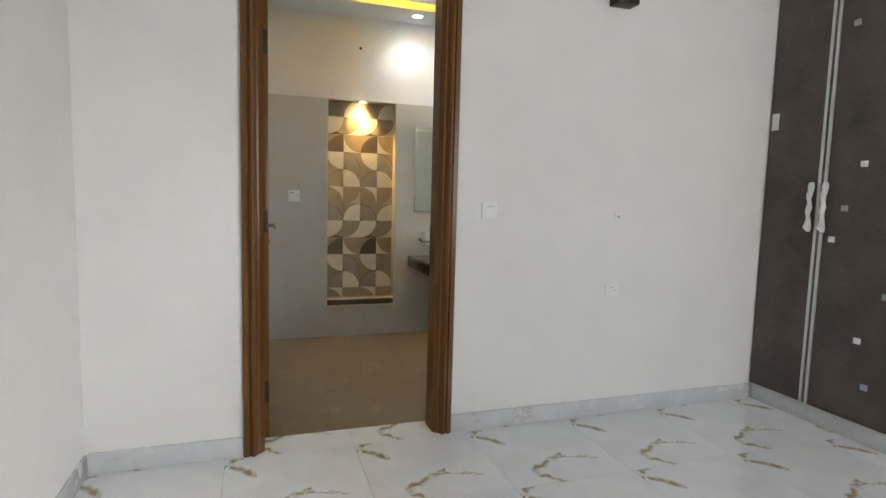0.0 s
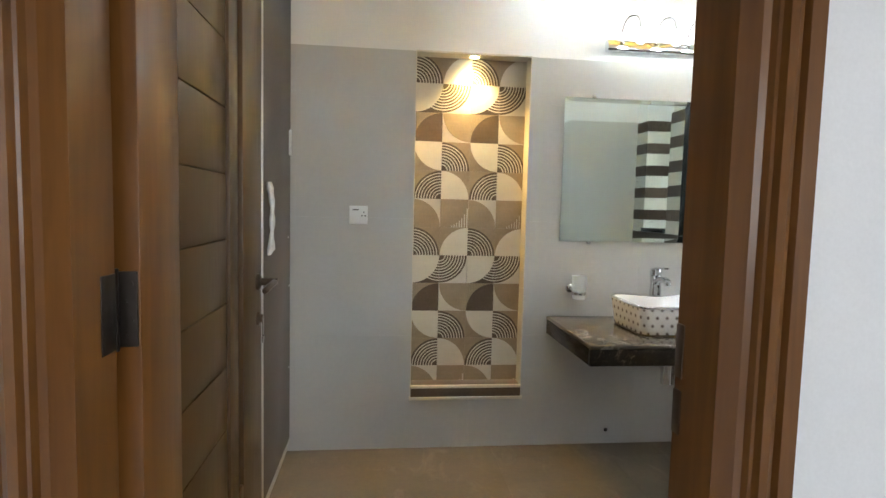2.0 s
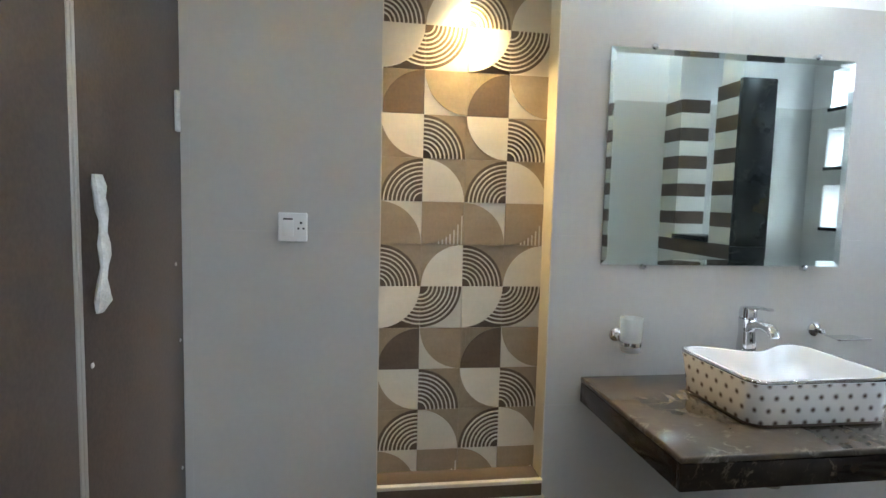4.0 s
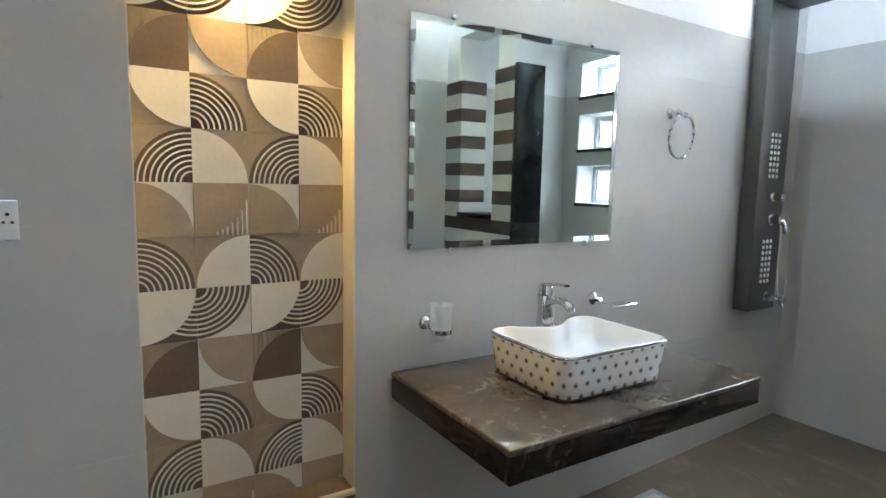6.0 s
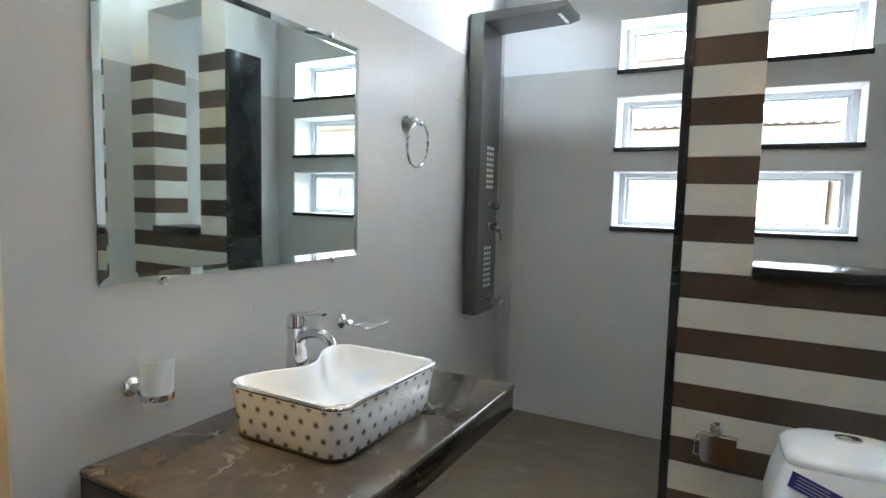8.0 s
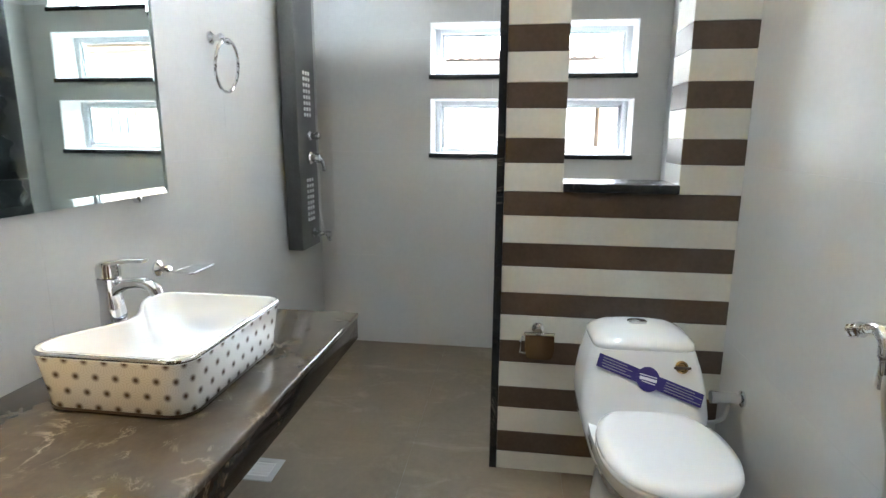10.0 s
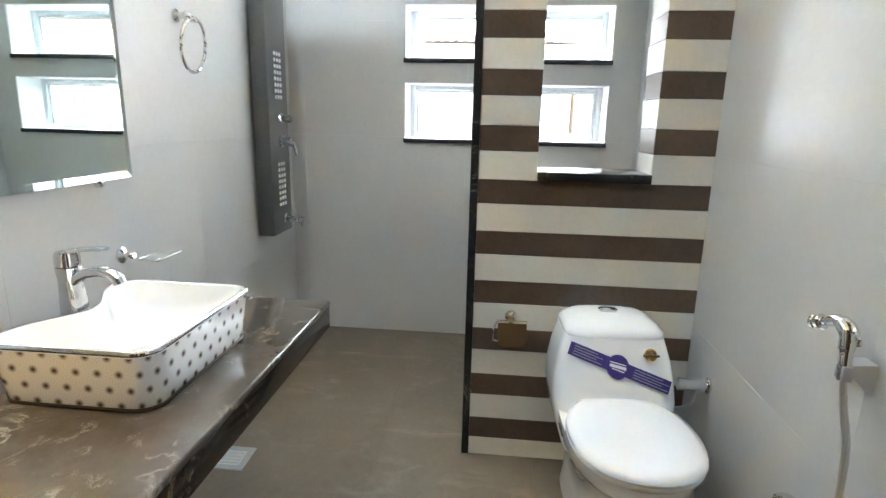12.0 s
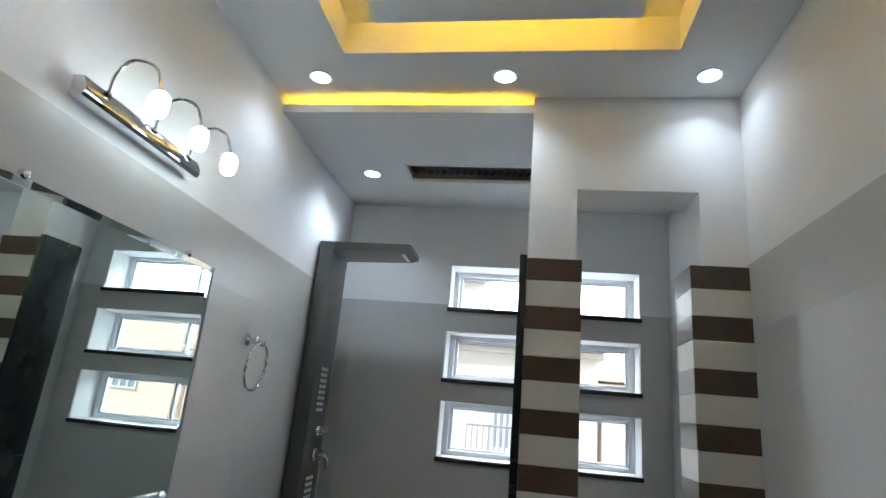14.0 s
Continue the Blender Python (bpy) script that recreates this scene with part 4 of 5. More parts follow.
R = [oval(2.44, tank_front(z), TY, hw, z, 6.0, 56) for z, hw in ((0.28, 0.165), (0.36, 0.190), (0.43, 0.198), (0.50, 0.194), (0.56, 0.182), (0.60, 0.170), (0.622, 0.163))]
hung("tank", loft(B(), R), M_CERAMIC, wc, sharp=60)
R = [oval(2.442, 2.2145, TY, 0.1615, 0.6230, 6.0, 56), oval(2.442, 2.2150, TY, 0.1625, 0.627, 6, 56), oval(2.442, 2.218, TY, 0.161, 0.641, 5.5, 56), oval(2.44, 2.24, TY, 0.146, 0.654, 4, 56), oval(2.43, 2.29, TY, 0.112, 0.666, 3.4, 56), oval(2.41, 2.33, TY, 0.06, 0.671, 3, 56)]
tank_lid = hung("tank_lid", loft(B(), R), M_CERAMIC, wc, sharp=60)
b = B()
loft(b, [oval(2.375, 2.335, TY, 0.032, 0.6712, 3), oval(2.375, 2.335, TY, 0.032, 0.6765, 3), oval(2.372, 2.338, TY, 0.028, 0.679, 3)])
hung("flush_button", b, M_CHROME, tank_lid)
nrm = Vector((-1, 0, 0.40)).normalized()
c = Vector((tank_front(0.580), TY - 0.105, 0.580))
side_button = hung("side_button", lathe(B(), [(0.020, 0), (0.020, 0.005), (0.014, 0.008), (0.012, 0.004), (0.001, 0.003)], c, nrm, 20), [M_GOLD], wc, "gold rimmed round button")
hung("side_button_slot", box(B(), c.x - 0.012, c.x - 0.006, c.y - 0.026, c.y + 0.026, c.z - 0.003, c.z + 0.005, bev=0.001), M_BROWN, side_button)


def on_tank(y, z, off):
    p = Vector((tank_front(z), y, z)) + nrm * off
    return p


def band(name, y0, z0, y1, z1, w, off, mt, thick=0.0015, under=None):
    """A strip lying on the tank's front from one point to another."""
    d = Vector((y1 - y0, z1 - z0)).normalized()
    q = Vector((-d.y, d.x)) * w / 2
    rings = []
    for o in (off, off + thick):
        rings.append([on_tank(y0 + q.x, z0 + q.y, o), on_tank(y1 + q.x, z1 + q.y, o), on_tank(y1 - q.x, z1 - q.y, o), on_tank(y0 - q.x, z0 - q.y, o)])
    return hung(name, loft(B(), rings), mt, under or wc)


RY0, RZ0, RY1, RZ1 = TY + 0.153, 0.594, TY - 0.163, 0.486
paper = band("paper_band", RY0, RZ0, RY1, RZ1, 0.040, 0.002, M_NAVY)
mid = Vector((TY + 0.000, 0.542))
b = B()
loft(b, [[on_tank(mid.x + 0.036 * math.cos(t), mid.y + 0.036 * math.sin(t), o) for t in np.linspace(0, 2 * math.pi, 28, endpoint=False)] for o in (0.0042, 0.0058)])
hung("paper_roundel", b, M_NAVY, paper)
dv = Vector((RY1 - RY0, RZ1 - RZ0)).normalized()
for k in range(3):
    e = mid + Vector((0.0, 0.010 - 0.010 * k))
    band("print_bar", e.x + 0.026 - 0.006 * (k == 2), e.y + 0.006, e.x - 0.026 + 0.006 * (k == 2), e.y - 0.006, 0.009 if k == 1 else 0.003, 0.0066, M_WHITEINK, 0.0006, paper)
for s0, s1 in ((0.015, 0.11), (0.215, 0.33)):
    for k in range(4):
        p = Vector((RY0, RZ0)) + dv * s0 + Vector((dv.y, -dv.x)) * (-0.012 + 0.008 * k)
        q = p + dv * (s1 - s0) * (1 - 0.2 * (k % 2))
        band("print_line", p.x, p.y, q.x, q.y, 0.0022, 0.0042, M_GREYINK, 0.0005, paper)
b = B()
box(b, 2.150, 2.156, TY - 0.09, TY - 0.065, 0.4485, 0.456, bev=0.001)
hung("seat_mark", b, M_GREYINK, lid)
wc.rotation_euler.z, wc.location.y = radians(3), TY - 0.008

# ---- paper holder, valve, spray, drain ----
ph = thing("paper_holder", "chrome toilet paper holder with a flap", "paper holder", at=(PX0, 2.165, 0.58))
b = lathe(B(), [(0.022, 0), (0.022, 0.005), (0.012, 0.010), (0.010, 0.04), (0.014, 0.044)], (PX0 - 0.0005, 2.165, 0.598), (-1, 0, 0))
tube(b, [(PX0 - 0.045, 2.105, 0.592), (PX0 - 0.045, 2.215, 0.592), (PX0 - 0.05, 2.228, 0.56), (PX0 - 0.05, 2.228, 0.52), (PX0 - 0.05, 2.20, 0.515)], 0.004, 8)
hung("arm", b, M_CHROME, ph)
loft(b := B(), [[Vector((PX0 - 0.050 - 0.016 * math.sin(t * 1.6) - o, y, 0.588 - 0.085 * t)) for y, t in
     [(2.212, 0), (2.212, 0.3), (2.212, 0.6), (2.205, 0.92), (2.19, 1.0), (2.13, 1.0), (2.115, 0.92), (2.108, 0.6), (2.108, 0.3), (2.108, 0)]] for o in (0, 0.003)])
hung("flap", b, M_CHROME, ph, "curved chrome flap")

av = thing("angle_valve", "chrome stop valve with a braided hose beside the toilet", "valve", at=(2.33, YS, 0.40))
b = lathe(B(), [(0.026, 0), (0.026, 0.006), (0.014, 0.010), (0.014, 0.04)], (2.33, YS + 0.0005, 0.405), (0, 1, 0))
tube(b, [(2.33, YS + 0.02, 0.405), (2.33, YS + 0.065, 0.405), (2.33, YS + 0.10, 0.405)], [0.017, 0.018, 0.021], 14)
hung("valve_body", b, M_CHROME, av)
b = tube(B(), spline([(2.335, YS + 0.04, 0.39), (2.34, YS + 0.05, 0.33), (2.36, YS + 0.09, 0.30), (2.38, YS + 0.13, 0.32)]), 0.007, 10)
hung("hose", b, M_ALU, av)
av.location.x, av.location.z = 2.245, 0.462

hs = thing("hand_spray", "chrome toilet spray in a wall bracket with grey hose", "hand spray", at=(1.565, YS, 0.83))
b = B()
loft(b, [[Vector((x, YS + y, z)) for y, z in ((0.0005, 0.800), (0.016, 0.806), (0.048, 0.838), (0.050, 0.857), (0.0005, 0.860))] for x in (1.546, 1.586)])
box(b, 1.539, 1.547, YS + 0.046, YS + 0.066, 0.826, 0.856, bev=0.003)
box(b, 1.561, 1.569, YS + 0.046, YS + 0.066, 0.826, 0.856, bev=0.003)
hung("bracket", b, M_ALU, hs, "square satin metal wall bracket")
b = tube(B(), spline([(1.551, YS + 0.056, 0.826), (1.554, YS + 0.056, 0.850), (1.561, YS + 0.054, 0.885), (1.569, YS + 0.053, 0.914), (1.591, YS + 0.055, 0.928), (1.623, YS + 0.057, 0.918), (1.642, YS + 0.059, 0.909)]),
         [0.011] * 6 + [0.012] * 6 + [0.015] * 6 + [0.016] * 6 + [0.013] * 6 + [0.010] * 6 + [0.011], 16)
lathe(b, [(0.011, 0), (0.016, 0.003), (0.016, 0.012), (0.013, 0.014), (0.013, 0.018), (0.016, 0.020), (0.016, 0.027), (0.012, 0.029)], (1.637, YS + 0.0585, 0.911), (1, 0.05, -0.42))
head = hung("spray_head", b, M_CHROME, hs)
hung("nozzle", lathe(B(), [(0.012, 0), (0.012, 0.003), (0.004, 0.004)], (1.663, YS + 0.0598, 0.900), (1, 0.05, -0.42), 16), M_BLACKPL, head, "dark spray nozzle")
b = tube(B(), spline([(1.577, YS + 0.054, 0.936), (1.553, YS + 0.054, 0.932), (1.535, YS + 0.054, 0.916), (1.529, YS + 0.054, 0.902)]), [0.006] * 10 + [0.005] * 8 + [0.0045], 8)
hung("trigger", b, M_CHROME, head)
b = tube(B(), spline([(1.551, YS + 0.056, 0.830), (1.543, YS + 0.050, 0.77), (1.531, YS + 0.040, 0.70), (1.528, YS + 0.036, 0.60), (1.533, YS + 0.038, 0.50), (1.537, YS + 0.045, 0.42), (1.543, YS + 0.05, 0.335)]), 0.0075, 10)
hung("hose", b, M_ALU, hs, "grey braided hose")

tv = thing("two_way_tap", "chrome twin-handled wall tap below the spray", "tap", at=(1.70, YS, 0.40))
b = lathe(B(), [(0.028, 0), (0.028, 0.006), (0.016, 0.012), (0.016, 0.05)], (1.69, YS + 0.0005, 0.375), (0, 1, 0))
tube(b, [(1.645, YS + 0.055, 0.372), (1.755, YS + 0.055, 0.372)], 0.014, 14)
tube(b, [(1.745, YS + 0.055, 0.372), (1.775, YS + 0.075, 0.352)], [0.012, 0.014], 12)
cyl(b, (1.668, YS + 0.05, 0.372), (1.668, YS + 0.05, 0.27), 0.011)
hung("tap_body", b, M_CHROME, tv)
for hx, hy, dx in ((1.705, 0.030, -0.01), (1.735, 0.060, 0.012)):
    hung("tap_handle", lathe(B(), [(0.012, 0), (0.016, 0.010), (0.025, 0.026), (0.027, 0.052), (0.022, 0.064), (0.004, 0.068)], (hx, YS + hy, 0.38), (dx, 0.25, 1)), M_CHROME, tv)

tv.location = (1.575, YS, 0.475)
hs.location.x, hs.location.z = 1.549, 0.841

fd = thing("floor_drain", "square steel floor drain grating with a tiled rim", "drain", at=(2.29, 3.215, 0))
dx0, dx1, dy0, dy1 = 2.208, 2.372, 3.135, 3.297
hung("rim", slab(B(), "z", 0.0005, 0.0045, dx0, dx1, dy0, dy1, [(dx0 + 0.03, dx1 - 0.03, dy0 + 0.03, dy1 - 0.03)]), M_GROUT, fd, "pale square rim")
hung("pit", box(B(), dx0 + 0.031, dx1 - 0.031, dy0 + 0.031, dy1 - 0.031, 0.0003, 0.0012), M_BLACKPL, fd)
for k in range(9):
    y = dy0 + 0.0355 + k * 0.0114
    hung("bar", box(B(), dx0 + 0.0305, dx1 - 0.0305, y - 0.0032, y + 0.0032, 0.0014, 0.004), M_ALU, fd)
for k in range(5):
    x = dx0 + 0.036 + k * 0.023
    hung("cross_bar", box(B(), x - 0.0035, x + 0.0035, dy0 + 0.0305, dy1 - 0.0305, 0.0013, 0.0036), M_ALU, fd)


dc = ((dx0 + dx1) / 2, (dy0 + dy1) / 2)
fd.location, fd.rotation_euler.y, fd.scale = (2.303, 3.205, FALL * 0.22), -FALL, (0.82, 0.82, 1)
hung("ring", loft(B(), [circle((*dc, h), r, (0, 0, 1), 32) for r, h in ((0.050, 0.0046), (0.050, 0.0070), (0.054, 0.0082), (0.064, 0.0080), (0.0735, 0.0046))], closed=True), M_ALU, fd, "round metal ring")

# ---- lights in the ceiling ----
def downlight(x, y, z):
    t = thing("downlight", "round white recessed ceiling light, lit", "downlight", "ceiling downlights", at=(x, y, z))
    part("rim", lathe(B(), [(0.040, 0.002), (0.052, 0.0), (0.052, -0.003), (0.046, -0.006), (0.040, -0.004)], (0, 0, 0)), M_PLASTIC, t)
    part("lens", lathe(B(), [(0.001, -0.0015), (0.039, -0.0015), (0.039, -0.0045), (0.001, -0.0055)], (0, 0, 0)), M_DOWN, t, "glowing lens")
    return t


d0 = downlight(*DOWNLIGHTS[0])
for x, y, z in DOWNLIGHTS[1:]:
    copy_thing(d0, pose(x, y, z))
ns = thing("niche_light", "small warm spotlight set in the niche top", "spotlight", at=(0.745, YN + 0.04, NZ1 - 0.003))
part("rim", lathe(B(), [(0.022, 0.001), (0.030, 0.0), (0.028, -0.006), (0.022, -0.005)], (0, 0, 0)), M_CHROME, ns)
part("lens", lathe(B(), [(0.001, -0.002), (0.021, -0.002), (0.021, -0.005), (0.001, -0.006)], (0, 0, 0)), M_SPOT, ns)
led = thing("led_strip", "amber light strip hidden in the ceiling cove", "led strip", at=(1.14, 2.42, ZC + 0.023))
for q in ((0.33, 1.957, 1.985, 1.997), (0.33, 1.957, 2.838, 2.850), (0.327, 0.339, 2.0, 2.836), (1.948, 1.960, 2.0, 2.836)):
    hung("strip", box(B(), *q, ZC + 0.0225, ZC + 0.032), M_LED, led)
led = thing("led_strip", "amber light strip along the shower ceiling edge", "led strip", at=(2.49, 2.85, ZL + 0.0155))
hung("strip", box(B(), 2.476, 2.486, PY + 0.02, YN - 0.02, ZL + 0.0155, ZL + 0.022), M_LED, led)

vent = thing("ceiling_vent", "dark open exhaust slot in the shower ceiling", "vent", at=(3.076, 2.45, ZL))
b = slab(B(), "z", ZL - 0.004, ZL + 0.012, 2.968, 3.184, 1.943, 2.964, [(2.977, 3.175, 1.952, 2.955)])
hung("frame", b, M_CEIL, vent)
hung("pit", box(B(), 2.97, 3.18, 1.945, 2.962, ZL + 0.055, ZL + 0.06), M_BLACKPL, vent)
rng = random.Random(3)
b = B()
for k in range(26):
    y = 1.97 + k * 0.038
    tube(b, spline([(2.98, y, ZL + 0.045), (3.04 + rng.uniform(-.02, .02), y + 0.02, ZL + 0.028), (3.11, y - 0.015, ZL + 0.035), (3.172, y + 0.02, ZL + 0.045)], 4), 0.007, 6)
hung("mesh", b, M_BLACKPL, vent, "dark crumpled duct liner")

# ---- windows ----
for k, (z0, z1) in enumerate(WINDOWS):
    w = thing("window_%d" % (k + 1), "white framed slot window with a black granite sill", "window", at=(XE + 0.15, 2.2, z0), kind="structure")
    xf = XE + 0.175
    b = B()
    for q in ((WY0 + 0.001, WY0 + 0.034, z0 + 0.001, z1 - 0.001), (WY1 - 0.034, WY1 - 0.001, z0 + 0.001, z1 - 0.001), (WY0 + 0.0345, WY1 - 0.0345, z0 + 0.001, z0 + 0.028), (WY0 + 0.0345, WY1 - 0.0345, z1 - 0.028, z1 - 0.001)):
        box(b, xf, xf + 0.055, *q, bev=0.003)
    hung("window_frame", b, M_UPVC, w)
    b = B()
    for y0, y1 in ((WY0 + 0.035, 2.235), (2.215, WY1 - 0.035)):
        xo = xf + (0.012 if y0 < 2 else 0.032)
        for q in ((y0, y0 + 0.018, z0 + 0.029, z1 - 0.029), (y1 - 0.018, y1, z0 + 0.029, z1 - 0.029), (y0 + 0.0185, y1 - 0.0185, z0 + 0.029, z0 + 0.041), (y0 + 0.0185, y1 - 0.0185, z1 - 0.041, z1 - 0.029)):
            box(b, xo, xo + 0.016, *q, bev=0.002)
    sash = hung("sash", b, M_UPVC, w, "white sliding sashes")
    for y0, y1 in ((WY0 + 0.054, 2.216), (2.234, WY1 - 0.054)):
        xo = xf + (0.018 if y0 < 2 else 0.038)
        g = hung("pane", box(B(), xo, xo + 0.004, y0, y1, z0 + 0.042, z1 - 0.042), M_GLASS, sash, "clear glass pane")
        g.visible_shadow = False
    hung("window_sill", box(B(), XE - 0.012, xf - 0.001, WY0 - 0.006, WY1 + 0.006, z0 - 0.024, z0 - 0.0005, bev=0.002), M_BLACK, w, "black granite sill")
    hung("reveal", slab(B(), "x", XE + 0.009, xf - 0.001, WY0 - 0.004, WY1 + 0.004, z0 - 0.0004, z1 + 0.004, [(WY0 + 0.003, WY1 - 0.003, z0 - 0.1, z1 - 0.003)]), M_PAINT, w)
# unseen window behind the camera, added as a source for the bedroom's light
w = thing("window_4", "unseen white framed bedroom window added to let in light", "window", at=(2.35, -3.2, 0.85), kind="structure")
b = B()
for q in ((1.451, 1.50, 0.851, 2.249), (3.20, 3.249, 0.851, 2.249), (1.5005, 3.1995, 0.851, 0.90), (1.5005, 3.1995, 2.20, 2.249), (2.33, 2.37, 0.9005, 2.1995)):
    box(b, q[0], q[1], -3.25, -3.20, q[2], q[3], bev=0.003)
hung("window_frame", b, M_UPVC, w)

# ---- outside ----
M_STUCCO = blotched("pale_stucco", (0.62, 0.60, 0.57), (0.74, 0.72, 0.69), 0.85, 0.6, 20, 0.1)
M_PEACH = blotched("peach_stucco", (0.66, 0.55, 0.46), (0.76, 0.65, 0.56), 0.85, 0.6, 20, 0.1)
M_ROOF = blotched("red_roof_tile", (0.47, 0.35, 0.31), (0.56, 0.43, 0.39), 0.8, 3, 20, 0.3)
M_GROUND = blotched("dusty_ground", (0.36, 0.33, 0.28), (0.48, 0.44, 0.38), 0.95, 0.3, 5, 0.2)
M_PANE = plain("far_pane", (0.30, 0.34, 0.40), 0.1)
tagged(part("ground", box(B(), -600, 600, -600, 600, -3.7, -3.5), M_GROUND), "dusty open ground outside", "ground", kind="structure")


def far_house(label, x, y0, y1, top, mt, wins, roof=0.0, rails=()):
    t = thing("house", label, "house", at=(x, (y0 + y1) / 2, -3.5))
    hung("wall", slab(B(), "x", x, x + 6, y0, y1, -3.5, top), mt, t)
    b = B()
    for z in (0.15, 0.35):
        box(b, x - 0.18 - 0.2 * (z > 0.2), x + 6.2, y0 - 0.2, y1 + 0.2, top + z - 0.15, top + z, bev=0.02)
    hung("cornice", b, mt, t)
    if roof:
        n = int((y1 - y0 + 0.6) / 0.24)
        b = B()
        for k in range(n):
            y = y0 - 0.3 + (k + 0.5) * 0.24
            cyl(b, (x - 0.55, y, top + 0.26), (x + 2.5, y, top + 0.26 + roof), 0.13, n=8)
        hung("roof", b, M_ROOF, t, "red clay tile roof")
    for wy, wz, ww, wh in wins:
        f = hung("window", slab(B(), "x", x - 0.06, x + 0.02, wy - ww / 2, wy + ww / 2, wz, wz + wh, [(wy - ww / 2 + 0.07 + k * (ww - 0.07) / 3, wy - ww / 2 + (k + 1) * (ww - 0.07) / 3, wz + 0.07, wz + wh / 2) for k in range(3)] +
                             [(wy - ww / 2 + 0.07 + k * (ww - 0.07) / 3, wy - ww / 2 + (k + 1) * (ww - 0.07) / 3, wz + wh / 2 + 0.07, wz + wh - 0.07) for k in range(3)]), M_UPVC, t)
        hung("pane", box(B(), x - 0.02, x - 0.005, wy - ww / 2 + 0.03, wy + ww / 2 - 0.03, wz + 0.03, wz + wh - 0.03), M_PANE, t)
    for ry0, ry1, rz in rails:
        hung("balcony", box(B(), x - 1.0, x, ry0, ry1, rz - 0.15, rz, bev=0.02), mt, t)
        b = B()
        for k in range(int((ry1 - ry0) / 0.14) + 1):
            cyl(b, (x - 0.95, ry0 + 0.02 + k * 0.14, rz), (x - 0.95, ry0 + 0.02 + k * 0.14, rz + 0.65), 0.018, n=6)
        tube(b, [(x - 0.95, ry0, rz + 0.66), (x - 0.95, ry1, rz + 0.66)], 0.035, 6)
        hung("railing", b, M_GREYINK, t)
    return t


m = Nodes("bright_haze")
m.set(colour=(0.9, 0.9, 0.9), rough=1.0, glow=(0.95, 0.975, 1.0), emit=4.5)
tagged(part("backdrop", box(B(), 140, 141, -220, 220, -4, 120), m.mat), "bright white hazy sky in the distance", "sky", kind="structure")
far_house("pale stucco house with a red tiled roof and railed balcony", 16, 0.35, 9.5, 3.1, M_STUCCO, [(2.85, 0.55, 0.55, 1.1), (6.8, 0.9, 1.2, 1.6)], 0.35, [(2.4, 3.7, 0.5)])
far_house("taller pale house with a red tiled roof behind", 22.5, 4.2, 12.5, 6.4, M_STUCCO, [(6.0, 4.4, 1.2, 1.3), (9.0, 4.4, 1.2, 1.3)], 0.5)
far_house("peach stucco house with white cornice", 17, -6.5, 0.1, 2.4, M_PEACH, [(-0.9, 1.1, 0.6, 0.8), (-3.0, 1.1, 0.9, 1.0)])
far_house("long pale peach house with small windows", 18, -22, -7.6, 4.0, M_PEACH, [(-9.5, 1.2, 1.0, 1.3), (-12.5, 1.2, 1.0, 1.3), (-15.5, 1.2, 1.0, 1.3)])
far_house("tall pale house seen beyond the neighbours", 26, 8.5, 15.0, 6.5, M_STUCCO, [(10.0, 3.4, 1.2, 1.5), (12.4, 3.4, 1.2, 1.5)])

# ---- pieces: wall tiles, stripes, floor tiles, niche tiles ----


def tiled(parent, axis, d0, d1, u0, u1, v0, v1, tu, tv, mt, holes=(), gap=0.0005, off=0.0):
    """Tiles of tu x tv over a rectangle; each tile is a piece of its own."""
    v = v0
    while v < v1 - 0.005:
        u = u0 - off
        while u < u1 - 0.005:
            a, e, c, d = max(u, u0) + gap / 2, min(u + tu, u1) - gap / 2, v + gap / 2, min(v + tv, v1) - gap / 2
            if e - a > 0.004 and d - c > 0.004 and (pieces := cut(a, e, c, d, holes)):
                b = B()
                for p in pieces:
                    slab(b, axis, d0, d1, *p)
                part("tile", b, mt, parent)
            u += tu
        v += tv


tiled(wall_north, "y", YN, YN + 0.0078, -0.74, XE, 0.0, DADO, 0.90, 0.60, M_DADO, [(NX0 - 0.001, NX1 + 0.001, NZ0 - 0.002, NZ1 + 0.002)], off=0.3)
tiled(wall_east, "x", XE, XE + 0.0078, YS, YN, 0.0, DADO, 0.90, 0.60, M_DADO, [(WY0, WY1, a - 0.022, z) for a, z in WINDOWS])
tiled(wall_south, "y", YS - 0.0078, YS, DX1 + 0.001, XE, 0.0, DADO, 0.90, 0.60, M_DADO, off=0.2)
tiled(wall_partition, "x", PX1 + 0.0002, PX1 + 0.006, YS, PY - 0.013, 0.0, DADO, 0.90, 0.60, M_DADO, [(1.66, 2.13, 1.09, 2.32)])
tiled(floor_bath, "z", -0.0058, 0.0, -0.75, XE, 1.456, YN, 0.60, 0.60, M_FLOOR, off=0.17, gap=0.0007)
for tile in floor_bath.children:
    for v in tile.data.vertices:
        v.co.z += FALL * max(0.0, v.co.x - 2.08)

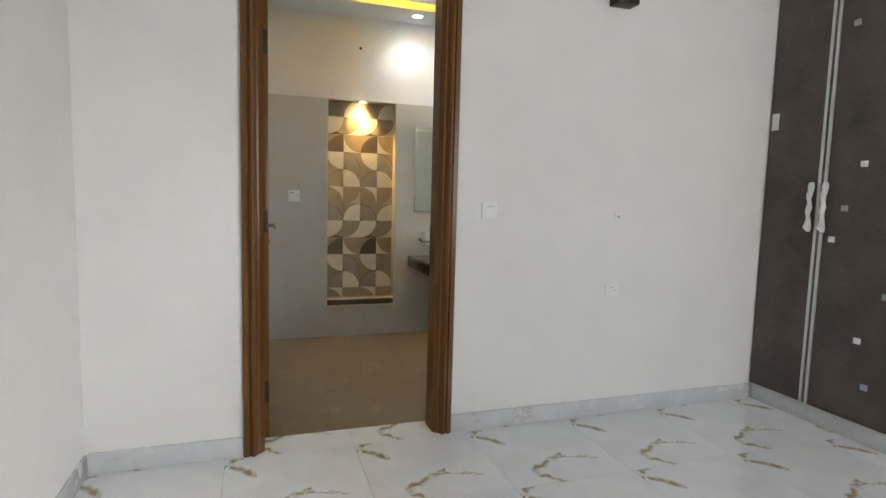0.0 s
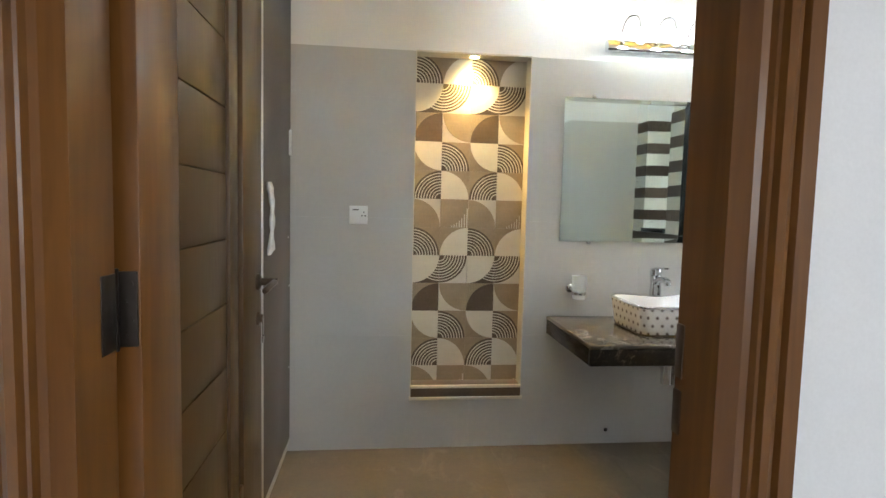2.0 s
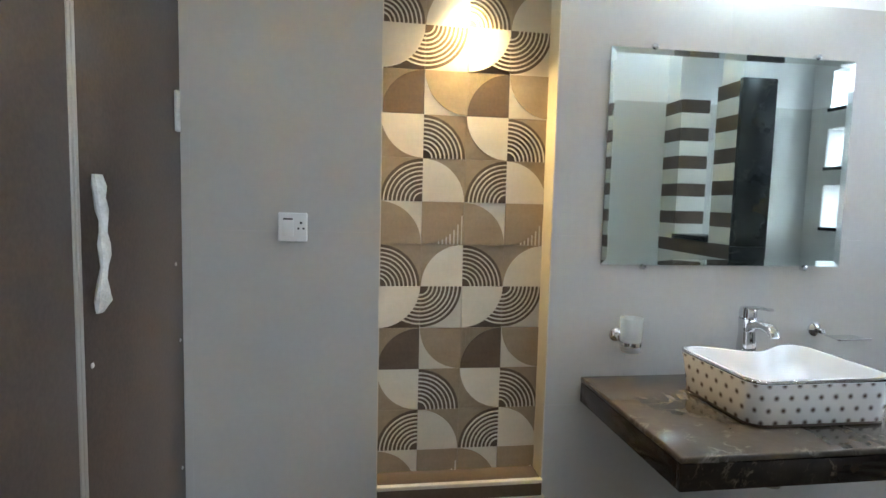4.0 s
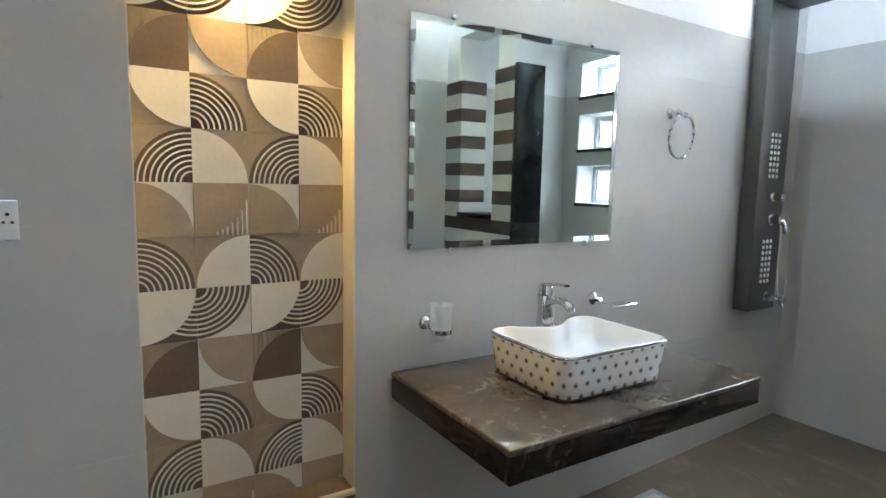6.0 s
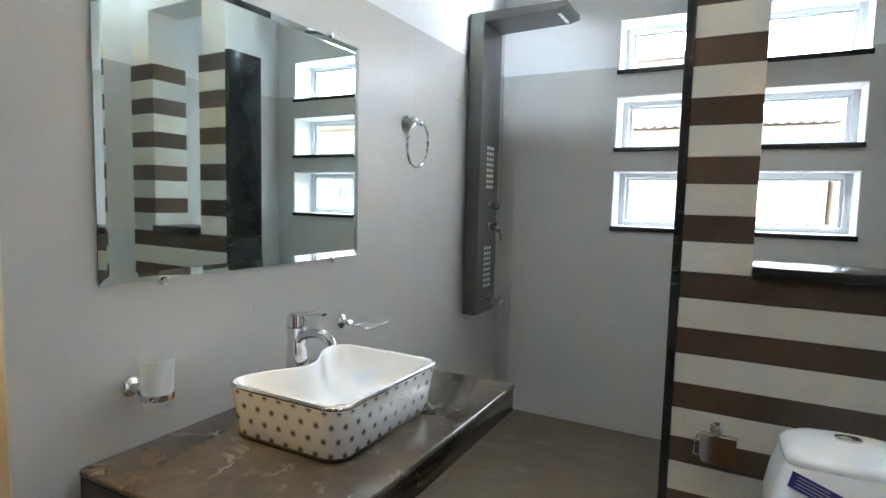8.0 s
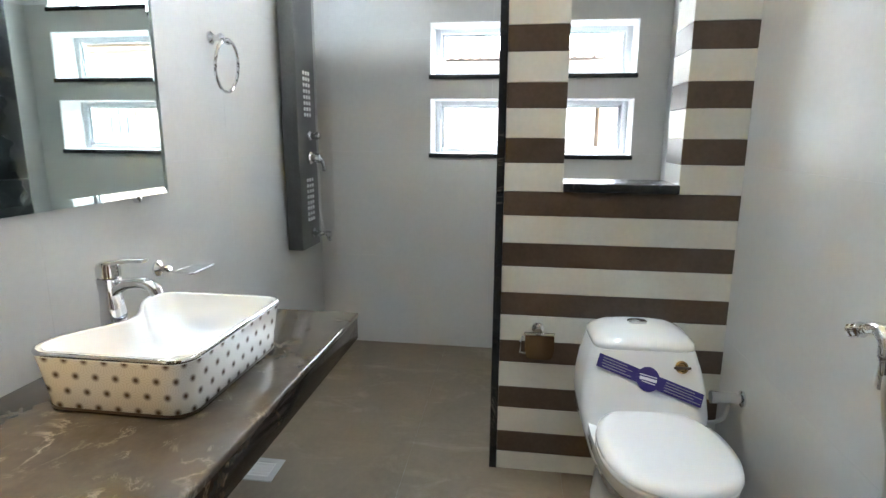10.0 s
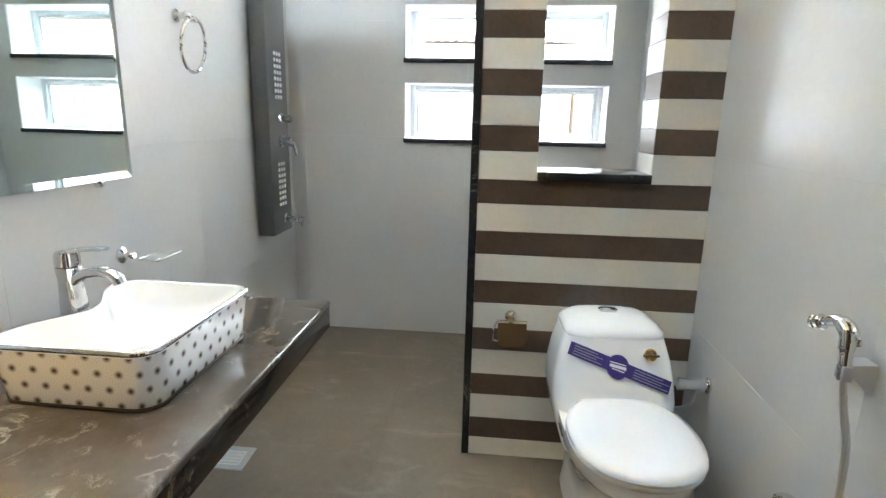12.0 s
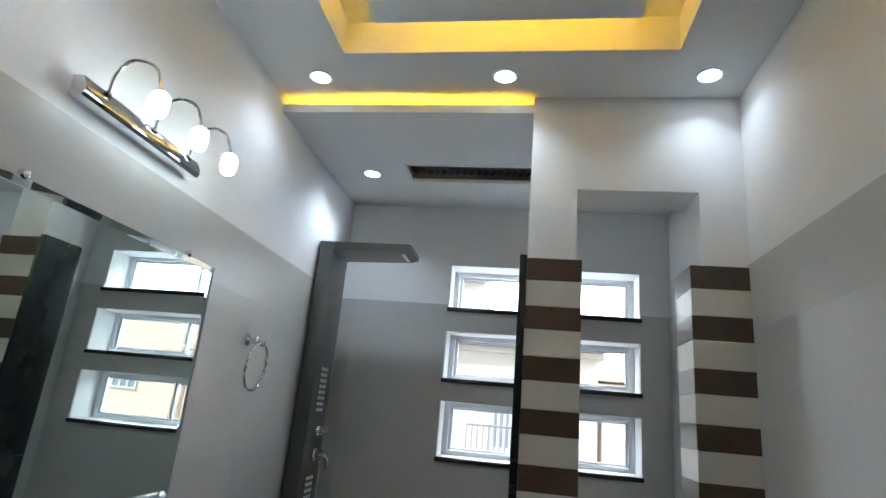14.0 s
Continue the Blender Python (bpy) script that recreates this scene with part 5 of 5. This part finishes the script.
STRIPES = [(0.001, 0.0891, 0)]
for k in range(11):
    top = 0.1755 + 0.1848 * k
    STRIPES.append((top - 0.0864, top, 1))
    if k < 10:
        STRIPES.append((top, top + 0.0984, 0))
for z0, z1, dark in STRIPES:
    z0, z1, mt = z0 + 0.0005, z1 - 0.0005, (M_CREAM, M_BROWN)[dark]
    runs = [(YS, PY - 0.0125)] if z1 <= 1.1005 else [(YS, 1.7165), (2.1005, PY - 0.0125)]
    for y0, y1 in runs:
        part("strip_tile", box(B(), PX0, PX0 + 0.0078, y0, y1, z0, z1, bev=0.0008, seg=1), mt, wall_partition)
    if z1 > 1.1005:
        part("strip_tile", box(B(), PX0 + 0.0079, PX1 + 0.004, 1.6721, 1.7165, z0, z1, bev=0.0008, seg=1), mt, wall_partition)
        part("strip_tile", box(B(), PX0 + 0.0079, PX1 + 0.004, 2.1005, 2.1219, z0, z1, bev=0.0008, seg=1), mt, wall_partition)

# bedroom floor: one mesh shared by all the tiles, so that each shows the same veins
me = part("tile", box(B(), -0.299, 0.299, -0.299, 0.299, -0.0058, 0.0), M_BEDTILE, floor_bed)
me.location = (0.34 + 0.3, 0.66 + 0.3, 0)
for i in range(-2, 5):
    for j in range(-7, 2):
        x, y = 0.64 + 0.6 * i, 0.66 + 0.3 + 0.6 * j
        if (i, j) == (0, 0):
            continue
        if j == 1:
            part("tile", box(B(), -0.299, 0.299, -0.299, 1.4552 - y, -0.0058, 0.0), M_BEDTILE, floor_bed).location = (x, y, 0)
            continue
        shared("tile", me.data, floor_bed, (x, y, 0))

# niche tiles: six rows of two kinds, each a raised quarter disc or ring of ridges
S = 0.1488


def relief(kind, corner, ground, disc):
    """A square relief tile: ground and disc are material indices (0 tan, 1 cream, 2 brown)."""
    b = B()
    box(b, 0.0004, S - 0.0004, 0.004, 0.012, 0.0004, S - 0.0004, ground)
    cx, cz = (0 if "L" in corner else S), (0 if "B" in corner else S)
    sx, sz = (1 if cx == 0 else -1), (1 if cz == 0 else -1)

    def sector(r0, r1, y, mi):
        n = 14
        rows = []
        for yy in (0.004, y):
            ring = [Vector((cx + sx * max(r1, 0.0005) * math.cos(t), yy, cz + sz * r1 * math.sin(t))) for t in np.linspace(0.004, math.pi / 2 - 0.004, n)]
            ring += [Vector((cx + sx * max(r0, 0.0006) * math.cos(t), yy, cz + sz * max(r0, 0.0006) * math.sin(t))) for t in np.linspace(math.pi / 2 - 0.004, 0.004, n)]
            rows.append(ring)
        loft(b, rows, mi, caps=(False, True))

    if kind == "overlap":
        home = (cx, sx)
        cx, sx = S - cx, -sx
        for k in range(8):
            r = 0.028 + 0.0148 * k
            sector(r, r + 0.0048, -0.0012, 1)
        cx, sx = home
        sector(0.0, S - 0.0015, -0.0024, disc)
    elif kind in ("disc", "ribs"):
        sector(0.0, S - 0.0015, 0.0005, disc)
        for k in range(11 if kind == "ribs" else 0):
            x = (k + 0.5) * S / 11
            reach = math.sqrt(max(S * S - (x - cx) ** 2, 0))
            z0, z1 = (0.001, S - reach - 0.003) if cz else (reach + 0.003, S - 0.001)
            if z1 - z0 > 0.006:
                box(b, x - 0.0022, x + 0.0022, -0.0004, 0.0042, z0, z1, 1 if cz else 0)
    else:
        sector(0.0, S - 0.002, 0.0030, disc)
        for k in range(8):
            r = 0.028 + 0.0148 * k
            sector(r, r + 0.0048, -0.0012, 1)
    me = part("tile", b, [M_TAN, M_TCREAM, M_TDARK], wall_north)
    return me


ROWS = {"A": (("ribs", "BR", 0, 2), ("disc", "TR", 1, 0)), "B": (("disc", "TR", 0, 1), ("arcs", "BL", 0, 2)), "C": (("arcs", "BR", 0, 2), ("disc", "BL", 0, 1)),
        "D": (("disc", "BL", 1, 0), ("ribs", "TL", 0, 0)), "E": (("arcs", "BL", 0, 2), ("disc", "BR", 0, 1)), "F": (("overlap", "TL", 2, 1), ("arcs", "TL", 1, 2))}
cache = {}
for r, kind in enumerate("EFABCDEFABCD"):
    for c in range(4):
        spec = ROWS[kind][c % 2]
        x, z = NX0 - 0.001 + c * S, 1.901 - S * r
        if spec in cache:
            shared("tile", cache[spec].data, wall_north, (x, YN + ND - 0.001, z))
        else:
            cache[spec] = relief(*spec)
            cache[spec].location = (x, YN + ND - 0.001, z)
